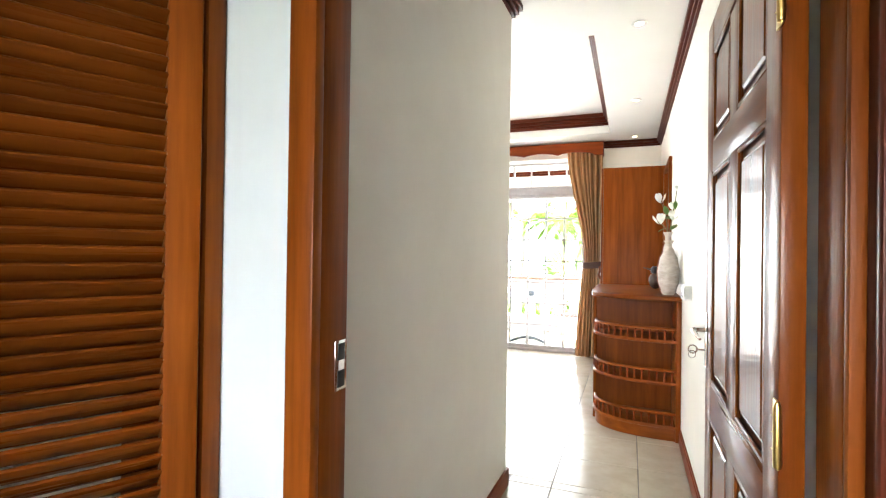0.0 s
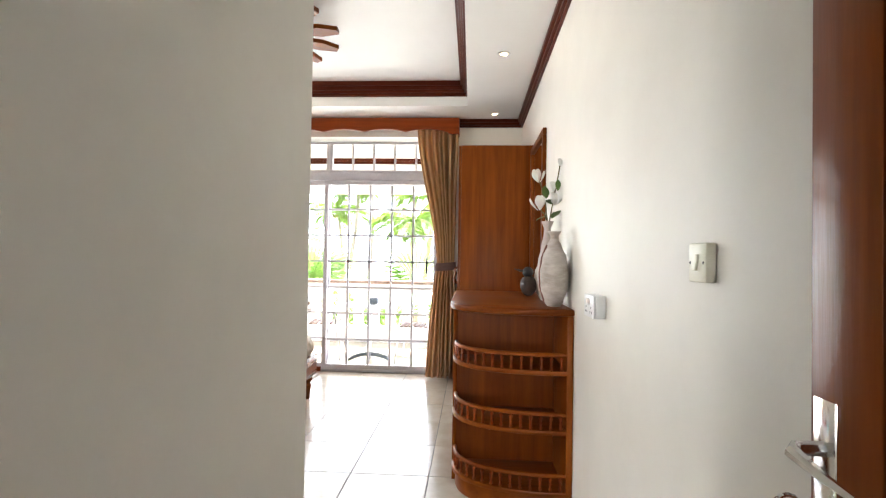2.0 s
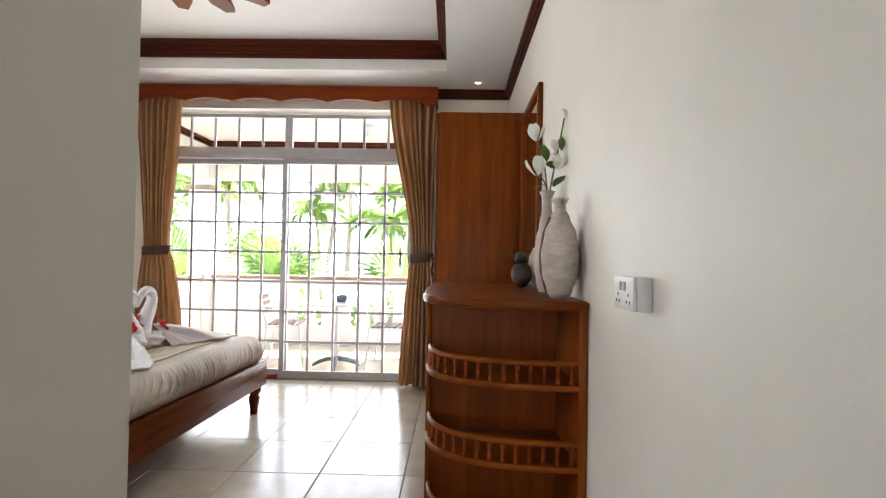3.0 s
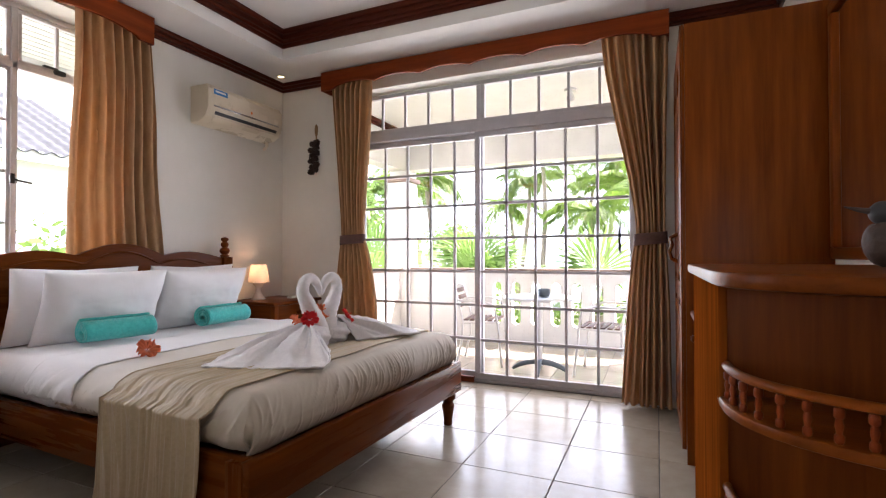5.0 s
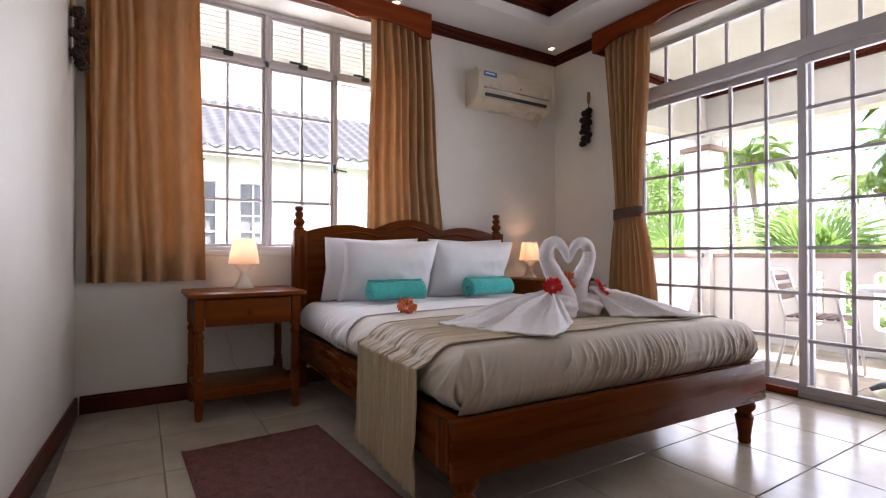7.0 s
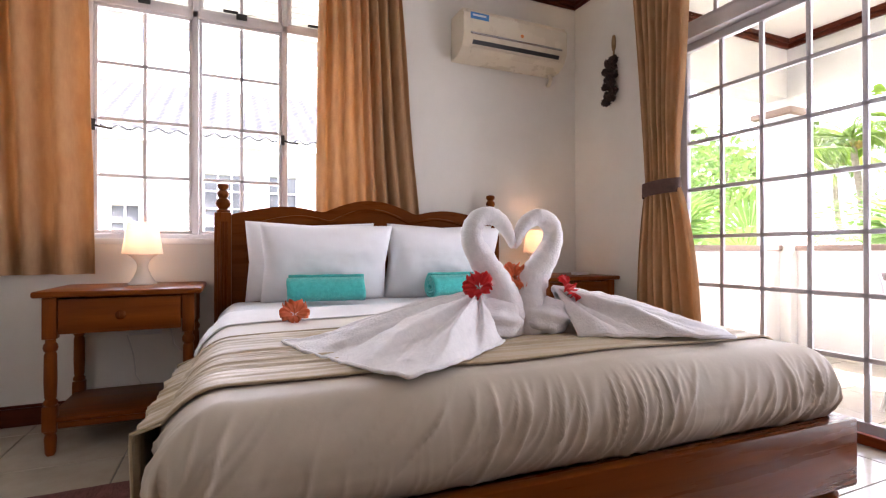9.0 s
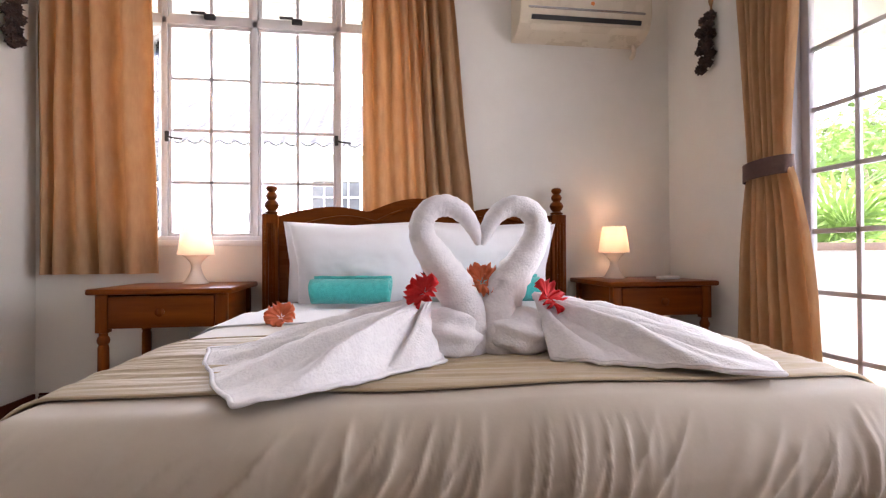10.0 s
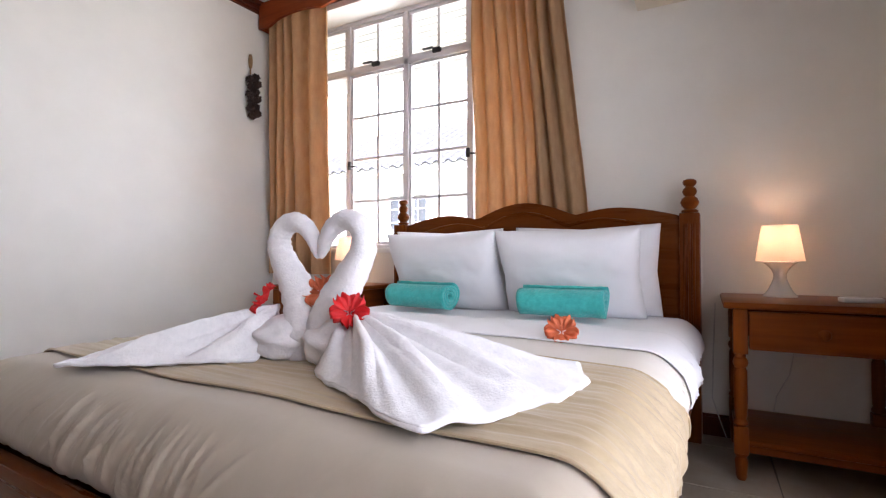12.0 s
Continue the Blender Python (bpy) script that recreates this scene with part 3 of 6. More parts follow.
for z in (0.96, 1.75, 0.25):
    hb = box(-0.012, 0.022, 0.042, 0.0455, z - 0.06, z + 0.06, 0.001)
    lathe([(0.006, -0.055), (0.007, -0.05), (0.007, 0.05), (0.004, 0.06)], -0.012, 0.046, z, 10, hb)
    for i in range(3):
        lathe([(0.004, 0), (0.003, 0.001)], 0.012, 0.0462, z - 0.03 + 0.03 * i, 8, hb)
    part("hinge", hb, BRASS, leaf, "brass hinge")

lv = thing("louvred_door", -0.252, 1.335, 0.012, 241, "varnished louvred wooden door, standing ajar", "door")
W_, H_ = 0.70, 2.05
for a, c in ((0, 0.070), (W_ - 0.085, W_)):
    part("stile", box(a, c, -0.018, 0.018, 0, H_, 0.005), WOOD["z"], lv)
for z0, z1 in ((0, 0.14), (H_ - 0.10, H_)):
    part("rail", box(0.070, W_ - 0.085, -0.017, 0.017, z0, z1, 0.004), WOOD["x"], lv)
sl = moved(box(0.068, W_ - 0.083, -0.026, 0.026, -0.0045, 0.0045, 0.003), pose(0, 0, 0, 44, 0, 0))
first = part("slat", sl, BEDW["x"], lv)
first.location = (0, 0, 0.155)
for i in range(1, 54):
    s = new("slat", first.data)
    s.parent, s.location = lv, (0, 0, 0.155 + i * 0.0335)
casing("door_frame", [(-0.262, -0.243, 1.345, DOOR_Y0 - 0.001, 0, 2.15), (-0.50, -0.264, 1.342, 1.36, 0, 2.12)], WOOD["z"], "varnished wooden frame of the louvred door")
casing("door_frame", [(-0.31, -0.28, 0.55, 0.62, 0, 2.15), (-0.31, -0.281, 0.62, 1.40, 2.1, 2.17)], WOOD["z"], "varnished wooden frame of the louvred door")

# switch and socket on the east wall
k = thing("light_switch", EAST, 2.882, 1.246, 0, "cream plastic single light switch on the wall", "switch")
part("plate", box(-0.022, 0, -0.041, 0.041, -0.042, 0.042, 0.004), SWITCHC, k)
part("rocker", moved(box(-0.006, 0.0, -0.008, 0.008, -0.018, 0.018, 0.002), pose(-0.022, 0, 0, 0, 8, 0)), SWITCHC, k)
for s in (-1, 1):
    part("screw", lathe([(0.0035, 0), (0.003, 0.001)], 0, 0, 0, 8), BLACK, k).matrix_local = pose(-0.0222, s * 0.03, 0, 0, -90, 0)
k = thing("power_socket", EAST, 3.74, 1.068, 0, "white plastic double power socket in a surface box", "socket")
part("back_box", box(-0.038, 0, -0.073, 0.073, -0.043, 0.043, 0.003), PLASTIC, k)
part("face_plate", box(-0.047, -0.0385, -0.073, 0.073, -0.043, 0.043, 0.003), PLASTIC, k)
for s in (-1, 1):
    part("rocker", box(-0.053, -0.0465, s * 0.014 - 0.006, s * 0.014 + 0.006, 0.006, 0.03, 0.002), PLASTIC, k)
    hb = bmesh.new()
    for dy, dz in ((0, -0.004), (-0.011, -0.022), (0.011, -0.022)):
        box(-0.0478, -0.0468, s * 0.037 + dy - 0.003, s * 0.037 + dy + 0.003, dz - 0.004, dz + 0.004, bm=hb)
    part("socket_holes", hb, BLACK, k, "dark pin holes")


# ---- curtains and valances ----
def curtain(name, along, base, a_top, a_mid, a_low, z_top, z_mid, z_low, folds, depth, label, tie=True, behind=0.0, gather=1.0):
    """A gathered curtain; along 'x' or 'y'; a_* are (start, end) of its width at the top, the tieback and the hem."""
    t = thing(name, 0, 0, 0, 0, label, "curtain")
    rnd = random.Random(folds * 7 + int(10 * a_top[0]))
    ph = [rnd.uniform(-0.5, 0.5) for _ in range(folds + 2)]

    def f(u, v):
        z = z_top + (z_low - z_top) * v
        if tie:
            if z > z_mid:
                k = (z_top - z) / (z_top - z_mid)
                k = k * k * (3 - 2 * k)
                lo, hi = (a_top[i] + (a_mid[i] - a_top[i]) * k for i in (0, 1))
            else:
                k = ((z_mid - z) / (z_mid - z_low)) ** 0.6
                lo, hi = (a_mid[i] + (a_low[i] - a_mid[i]) * k for i in (0, 1))
        else:
            lo, hi = (a_top[i] + (a_low[i] - a_top[i]) * v for i in (0, 1))
        a = lo + (hi - lo) * u
        w = folds * (u ** gather) + 0.45 * noise.noise(Vector((u * 3.1, v * 0.8, a_top[1]))) * math.sin(math.pi * u)
        w = max(0.0, w)
        n = int(min(folds, w))
        amp = depth * (0.7 + 0.5 * math.sin(3.1 * n + ph[n])) * (0.55 if v < 0.03 else 1.0)
        if tie:
            amp *= 0.75 + 0.5 * min(1, abs(z - z_mid) / 0.5)
        wave = math.sin(2 * math.pi * (w + 0.12 * ph[n] * math.sin(4 * v)))
        d = amp * math.copysign(abs(wave) ** 0.7, wave) + 0.008 * noise.noise(Vector((u * 6, v * 5, a_top[0])))
        a += 0.012 * noise.noise(Vector((u * 4, v * 3, 3.3)))
        if not tie and not behind:
            d -= 0.068 * max(0.0, 1 - u / 0.10)
        if behind:
            k = min(1.0, max(0.0, (2.25 - z) / 0.9))
            k = k * k * (3 - 2 * k)
            d = d * (1 - 0.35 * k) - behind * k
        return (a, base + d, z) if along == "x" else (base + d, a, z)

    part("cloth", sheet(folds * 16, 44, f, 0.003), CURTAIN, t, smooth=80)
    if tie:
        c, r = (a_mid[0] + a_mid[1]) / 2, (a_mid[1] - a_mid[0]) / 2 + 0.012
        ring = bmesh.new()
        n = 28
        vs = [[ring.verts.new((c + rr * math.cos(2 * math.pi * i / n), base + (depth * 1.5 + rr - r) * math.sin(2 * math.pi * i / n), z_mid + dz + 0.008 * math.cos(2 * math.pi * i / n)))
               for i in range(n)] for rr, dz in ((r, -0.04), (r, 0.04), (r - 0.005, 0.04), (r - 0.005, -0.04))]
        for a, d in ((0, 1), (1, 2), (2, 3), (3, 0)):
            for i in range(n):
                ring.faces.new((vs[a][i], vs[a][(i + 1) % n], vs[d][(i + 1) % n], vs[d][i]))
        part("tieback", ring, TIE, t, "dark brown fabric tieback")
    return t


CL = "tan fabric curtain hanging in folds"
curtain("curtain", "x", 6.80, (-2.40, -1.99), (-2.30, -2.07), (-2.40, -1.88), 2.60, 1.178, 0.02, 7, 0.044, CL + ", held by a brown tieback")
curtain("curtain", "x", 6.80, (-0.10, 0.325), (0.12, 0.305), (0.02, 0.335), 2.60, 1.15, 0.02, 7, 0.040, CL + ", held by a brown tieback")
curtain("curtain", "y", -2.955, (3.35, 3.90), (0, 0), (3.36, 3.94), 2.60, 1, 0.715, 6, 0.062, CL + " beside the window", tie=False, gather=0.62)
curtain("curtain", "y", -2.955, (5.00, 5.48), (0, 0), (4.99, 5.66), 2.60, 1, 0.72, 8, 0.052, "tan fabric curtain in folds, its hem behind the bed", tie=False, behind=0.052)


def valance(name, along, a0, a1, front, wall, z0, z1, n, label):
    """A pelmet board with a scalloped lower edge and two returns to the wall."""
    t = thing(name, 0, 0, 0, 0, label, "valance")
    pts = [(a0, z1), (a0, z0 - 0.02)]
    step = (a1 - a0 - 0.24) / n
    pts += [(a0 + 0.10, z0 - 0.02)]
    for i in range(n):
        for k in range(1, 9):
            u = k / 8
            pts.append((a0 + 0.12 + step * (i + u), z0 + 0.03 * math.sin(math.pi * u) ** 0.8 * (0.6 if u > 1 else 1)))
    pts += [(a1 - 0.10, z0 - 0.02), (a1, z0 - 0.02), (a1, z1)]
    out = 0.022 if wall > front else -0.022
    b = bmesh.new()
    lo, hi = ([b.verts.new((a, w, z) if along == "x" else (w, a, z)) for a, z in pts] for w in (front, front + out))
    b.faces.new(lo)
    b.faces.new(hi)
    for i in range(len(pts)):
        j = (i + 1) % len(pts)
        b.faces.new((lo[i], lo[j], hi[j], hi[i]))
    part("board", b, RED[along], t)
    p, q = sorted((front + out, wall))
    for a in (a0, a1 - 0.022):
        g = (a, a + 0.022, p, q) if along == "x" else (p, q, a, a + 0.022)
        part("return", box(*g, z0 - 0.02, z1, 0.003), RED["z"], t)
    g = (a0 + 0.022, a1 - 0.022, p, q) if along == "x" else (p, q, a0 + 0.022, a1 - 0.022)
    part("top_board", box(*g, z1 - 0.018, z1), RED[along], t)
    return t


VL = "red-brown wooden pelmet board with a scalloped lower edge"
valance("valance", "x", -2.475, 0.335, 6.735, NORTH, 2.52, 2.665, 6, VL)
valance("valance", "y", 3.33, 5.46, -2.885, WEST, 2.50, 2.665, 4, VL)

# ---- ceiling fittings ----
for x, y in ((0.685, 3.66), (0.685, 5.22), (0.685, 6.66), (-2.89, 5.17), (-2.89, 6.69)):
    k = thing("downlight", x, y, CEILING, 0, "small round recessed ceiling spotlight, lit", "light")
    part("ring", lathe([(0.024, -0.001), (0.028, -0.007), (0.044, -0.007), (0.047, -0.001)], n=24), PLASTIC, k, "white ring")
    part("lamp", lathe([(0.001, -0.004), (0.024, -0.003)], n=20), BULB, k, "glowing lamp")

fan = thing("ceiling_sunburst", -1.07, 5.03, 0, 0, "varnished wooden sunburst of tapered blades on the ceiling", "ceiling ornament")
NB = 13
b = bmesh.new()
for z, s in ((0, 1.0), (0.028, 1.0)):
    for x, y in ((0.12, 0.020), (0.50, 0.066), (0.62, 0.030), (0.62, -0.030), (0.50, -0.066), (0.12, -0.020)):
        b.verts.new((x * s, y, z))
b.verts.ensure_lookup_table()
b.faces.new(b.verts[0:6][::-1])
b.faces.new(b.verts[6:12])
for i in range(6):
    j = (i + 1) % 6
    b.faces.new((b.verts[i], b.verts[j], b.verts[6 + j], b.verts[6 + i]))
blade = part("blade", b, WOOD["x"], fan)
blade.matrix_local = pose(0, 0, 2.765, 0, 0, 2)
for i in range(1, NB):
    o = new("blade", blade.data)
    o.parent, o.matrix_local = fan, pose(0, 0, 2.765, 0, 0, 2 + 360 * i / NB)
part("hub", lathe([(0.13, 2.90), (0.14, 2.83), (0.14, 2.765), (0.10, 2.75), (0.02, 2.745)], n=28), WOOD["x"], fan)

# ---- air conditioner ----
ac = thing("air_conditioner", WEST, 6.265, 2.066, 0, "cream split air conditioner on the wall", "air conditioner")
prof = [(0.0, 0.0), (0.10, 0.005), (0.165, 0.045), (0.195, 0.11), (0.195, 0.25), (0.17, 0.285), (0.0, 0.285)]
b = bmesh.new()
rows_ = [[b.verts.new((x, y, z)) for x, z in prof] for y in (-0.395, -0.385, 0.385, 0.395)]
for r_ in (rows_[0], rows_[3]):
    for v in r_:
        v.co.x *= 0.97
        v.co.z = 0.14 + (v.co.z - 0.14) * 0.98
b.faces.new(rows_[0])
b.faces.new(rows_[3][::-1])
for a, c in zip(rows_, rows_[1:]):
    for i in range(len(prof)):
        j = (i + 1) % len(prof)
        b.faces.new((a[i], a[j], c[j], c[i]))
part("casing", b, ACW, ac, smooth=30)
part("silver_strip", box(0.188, 0.1985, -0.35, 0.35, 0.118, 0.132, 0.003), SILVER, ac, "silver strip")
part("air_slot", moved(box(-0.001, 0.002, -0.33, 0.33, -0.013, 0.013), pose(0.184, 0, 0.075, 0, 26, 0)), BLACK, ac, "dark air slot")
part("flap", moved(box(-0.002, 0.004, -0.33, 0.33, -0.022, 0.022, 0.002), pose(0.158, 0, 0.034, 0, 48, 0)), ACW, ac)
part("sticker", box(0.1935, 0.197, -0.35, -0.22, 0.215, 0.255), BLUE, ac, "blue sticker with white bars")
part("sticker_bars", box(0.1965, 0.1985, -0.335, -0.24, 0.232, 0.244), PLASTIC, ac)
part("badge", moved(lathe([(0.012, 0), (0.011, 0.002)], n=14), pose(0.195, 0.03, 0.165, 0, 90, 0)), ORANGE_DOT, ac, "round orange badge")
part("pipe", tube([(0.05, 0.35, 0.01), (0.05, 0.36, -0.03), (0.02, 0.37, -0.05), (-0.02, 0.37, -0.055)], 0.014), ACW, ac)


# ---- hanging strings of seed pods ----
def pod_string(x, y, z, rz, label):
    t = thing("seed_pod_hanging", x, y, z, rz, label, "wall hanging")
    loop = [(0.012 * math.sin(a), -0.012, -0.05 + 0.05 * math.cos(a)) for a in [i * math.pi / 8 for i in range(17)]]
    part("rope", tube(loop + [(0.0, -0.012, -0.16)], 0.006, 6), ROPE, t)
    rnd = random.Random(int(abs(x * 100)))
    for i in range(6):
        for s in (-1, 1):
            cx, cz = s * 0.024 + rnd.uniform(-0.004, 0.004), -0.165 - i * 0.053 - (0.02 if s < 0 else 0) + rnd.uniform(-0.006, 0.006)
            b = bmesh.new()
            bmesh.ops.create_icosphere(b, subdivisions=3, radius=0.026)
            for v in b.verts:
                d = v.co.normalized()
                scale_ = 0.024 + 0.012 * rnd.random() ** 2 + 0.005 * math.sin(12 * d.z + 5 * math.atan2(d.y, d.x))
                v.co = Vector((d.x * scale_, d.y * scale_, d.z * scale_ * 0.92)) + Vector((cx, -0.036 - 0.018 * (i % 2), cz))
            part("seed_pod", b, CONE, t, smooth=0)
    return t


pod_string(-2.63, NORTH, 2.25, 0, "string of dark dried seed pods hanging on the wall")
pod_string(-2.83, SOUTH + 0.038, 2.28, 180, "string of dark dried seed pods hanging on the wall")


# ---- bed ----
BX, BY, BROT = -2.962, 5.302, -2.2
bed = thing("bed", BX, BY, 0, BROT, "dark-stained wooden bed with a curved headboard and turned legs", "bed")
top = [(-0.77, 0.30), (0.77, 0.30), (0.77, 1.015)]
for i in range(1, 64):
    y = 0.77 - 1.54 * i / 64
    a = abs(y) / 0.77
    if a < 0.36:
        z = 1.043 + 0.077 * math.cos(math.pi / 2 * a / 0.36)
    elif a < 0.62:
        z = 1.043 + 0.029 * math.sin(math.pi / 2 * (a - 0.36) / 0.26)
    else:
        z = 1.072 - 0.054 * ((a - 0.62) / 0.38) ** 1.6
    top.append((y, z))
top.append((-0.77, 1.015))
b = bmesh.new()
lo, hi = ([b.verts.new((x, y, z)) for y, z in top] for x in (-0.022, 0.018))
b.faces.new(lo)
b.faces.new(hi)
for i in range(len(top)):
    j = (i + 1) % len(top)
    b.faces.new((lo[i], lo[j], hi[j], hi[i]))
part("headboard", b, BEDW["y"], bed)
arch = [(0.019, y * 0.86, z - 0.055) for y, z in top[3:-1]]
part("arch_bead", tube(arch, 0.008, 6), BEDW["y"], bed)
FIN = [(0.028, 0), (0.036, 0.006), (0.036, 0.012), (0.022, 0.02), (0.034, 0.034), (0.040, 0.05), (0.034, 0.066), (0.020, 0.078), (0.027, 0.088), (0.031, 0.10), (0.027, 0.112),
       (0.017, 0.122), (0.027, 0.132), (0.030, 0.142), (0.026, 0.152), (0.012, 0.158)]
for s in (-1, 1):
    p = box(-0.045, 0.045, s * 0.80 - 0.042, s * 0.80 + 0.042, 0, 1.03, 0.006)
    post = part("post", p, BEDW["z"], bed)
    for k in (-1, 0, 1):
        part("reed", tube([(0.045, s * 0.80 + 0.018 * k, 0.45), (0.047, s * 0.80 + 0.018 * k, 0.70), (0.045, s * 0.80 + 0.018 * k, 0.98)], 0.007, 8), BEDW["z"], post)
    part("finial", lathe(FIN, 0, s * 0.80, 1.03, 18), BEDW["z"], post)
    part("side_rail", box(0.03, 2.01, s * 0.80 - 0.018, s * 0.80 + 0.018, 0.20, 0.375, 0.006), BEDW["x"], bed)
    leg = [(0.024, 0), (0.028, 0.012), (0.026, 0.03), (0.030, 0.06), (0.040, 0.12), (0.030, 0.135), (0.030, 0.142), (0.045, 0.16), (0.048, 0.178), (0.040, 0.195), (0.030, 0.20), (0.030, 0.225)]
    part("leg", lathe(leg, 2.0, s * 0.765, 0, 18), BEDW["z"], bed)
    part("corner_block", box(1.955, 2.03, s * 0.80 - 0.04, s * 0.80 + 0.036, 0.215, 0.372, 0.005), BEDW["z"], bed)
part("foot_rail", box(2.02, 2.06, -0.835, 0.835, 0.20, 0.378, 0.006), BEDW["y"], bed)
part("middle_leg", box(1.0, 1.06, -0.03, 0.03, 0, 0.24, 0.004), BEDW["z"], bed)
part("middle_leg", box(1.75, 1.81, 0.50, 0.56, 0.14, 0.24, 0.004), BEDW["z"], bed)
part("slat_base", box(0.03, 2.02, -0.78, 0.78, 0.24, 0.30), BEDW["y"], bed)

MTOP = 0.562


def fold_edge(s, half, r):
    """Where a cloth of half-width half comes to lie at s along it: how far out, how far down."""
    a, sg = abs(s), (1 if s >= 0 else -1)
    flat = half - r
    if a <= flat:
        return s, 0.0
    arc = (a - flat) / r
    if arc < math.pi / 2:
        return sg * (flat + r * math.sin(arc)), r * (1 - math.cos(arc))
    return sg * half, r + (a - flat - r * math.pi / 2)


def mattress_point(s, t, lift=0.0, crease=1.0):
    """A point on the made bed: s along it from the head, t across, both over the edges and down."""
    x0, L = 0.035, 1.985
    r = 0.088
    px, dx = fold_edge(s - (x0 + L / 2), L / 2 + lift, r)
    py, dy = fold_edge(t, 0.815 + lift, r)
    d = max(dx, dy)
    cut = min(dx, dy)
    z = MTOP + lift - d
    px -= math.copysign(min(0.035, cut * 0.22), px)
    py -= math.copysign(min(0.035, cut * 0.22), py)
    side = min(1.0, d / 0.1)
    roll = min(1.0, d / 0.06) ** 1.3
    q = Vector((s * 1.2, t * 1.2, 0))
    w = 0.006 * noise.noise(q * 2.5) * crease
    along = t if dx > dy else s
    lean = 0.6 * along + 0.5 * noise.noise(Vector((along * 1.3, 0.4, 2.2)))
    zone_ = 4.1 if dx > dy else 0.3
    fine = 0.0
    for turn, freq, amp in ((0.75, 13.0, 0.0085), (1.15, 22.0, 0.0080), (0.45, 31.0, 0.0060), (1.5, 18.0, 0.0075)):
        a_ = along + turn * d * (0.7 + 0.6 * noise.noise(Vector((along * 0.9, turn, 1.5)))) + 0.02 * noise.noise(Vector((along * 5, d * 6, turn)))
        r_ = max(0.0, 1 - 4.2 * abs(noise.noise(Vector((a_ * freq, d * 2.6 + along * 0.7, zone_ + turn)))))
        fine += amp * r_ * r_ * max(0.0, 0.55 + 1.9 * noise.noise(Vector((along * 3.1, d * 4.0, 7 * turn))))
    fine *= roll * crease * max(0.0, 1 - cut / 0.05) * min(1.0, max(0.0, (0.23 - d) / 0.05))
    bulge = 0.02 * math.sin(min(1, d / 0.24) * math.pi) * side
    if dx > dy:
        px += math.copysign(fine + bulge, px) + w * side
    elif dy > 0:
        py += math.copysign(fine + bulge, py) + w * side
    z += 0.5 * fine * (1 - side) + w * (1 - side) + 0.012 * (1 - min(1, abs(t) / 0.8) ** 4) * (1 - min(1, abs(s - 1.03) / 1.0) ** 4)
    tuck = 0.055 * min(1.0, max(0.0, (d - 0.13) / 0.06)) ** 1.5
    if dx > dy:
        px -= math.copysign(tuck * 0.5, px)
    else:
        py -= math.copysign(tuck, py)
    return px + x0 + L / 2, py + 0.018, z


mat_ = thing("mattress", BX, BY, 0, BROT, "thick mattress under a creased beige bedspread", "mattress")
S0, S1, T1 = 0.045, 2.171, 0.966


def zone(s0, s1, lift, n, m=110, tmax=T1):
    return sheet(n, m, lambda u, v: mattress_point(s0 + (s1 - s0) * u, -tmax + 2 * tmax * v, lift), 0.004)


part("bedspread", zone(0.95, S1, 0.0, 230, 460), SPREAD, mat_, smooth=180)
part("under_sheet", zone(S0, 0.97, -0.002, 70), WHITE, mat_, "white fitted sheet", smooth=180)
part("cream_sheet", zone(0.93, 1.36, 0.004, 30), CREAM, mat_, "cream sheet across the middle", smooth=180)
part("folded_sheet", zone(0.70, 1.06, 0.011, 30, tmax=0.93), WHITE, mat_, "white top sheet folded back", smooth=180)

run = thing("bed_runner", BX, BY, 0, BROT, "khaki fabric runner laid across the bed, hanging over both sides", "bed runner")


def runner_point(u, v):
    t = -1.28 + 2.33 * v
    skew = 0.05 * math.sin(3 * v) + 0.012 * noise.noise(Vector((u * 3, v * 7, 1.7)))
    s = 1.27 + skew + 0.56 * u
    x, y, z = mattress_point(s, t, 0.006, 1.0)
    hang = max(0, MTOP - 0.06 - z)
    drift = noise.noise(Vector((u * 2.5, v * 3.0, 4))) + 0.5 * noise.noise(Vector((u * 6, v * 7, 1)))
    ripple = 0.0
    for freq, amp in ((9.0, 0.013), (19.0, 0.008), (33.0, 0.004)):
        ripple += amp * max(0.0, 1 - 3.0 * abs(noise.noise(Vector((u * freq + 1.1 * drift, v * 2.4, freq))))) ** 1.5
    if hang > 0:
        y += math.copysign(0.012 + ripple * min(1, hang * 6), y)
        y = math.copysign(max(abs(y), 0.848 + 0.8 * ripple), y)
    else:
        z += 0.45 * ripple * min(1, 8 * u, 8 * (1 - u)) + 0.001
    return x, y, z


part("cloth", sheet(130, 170, runner_point, 0.003), RUNNER, run, smooth=180)
for u in (0.0, 1.0):
    part("hem", tube([runner_point(u, i / 120) for i in range(121)], 0.0035, 6), RUNNER, run)


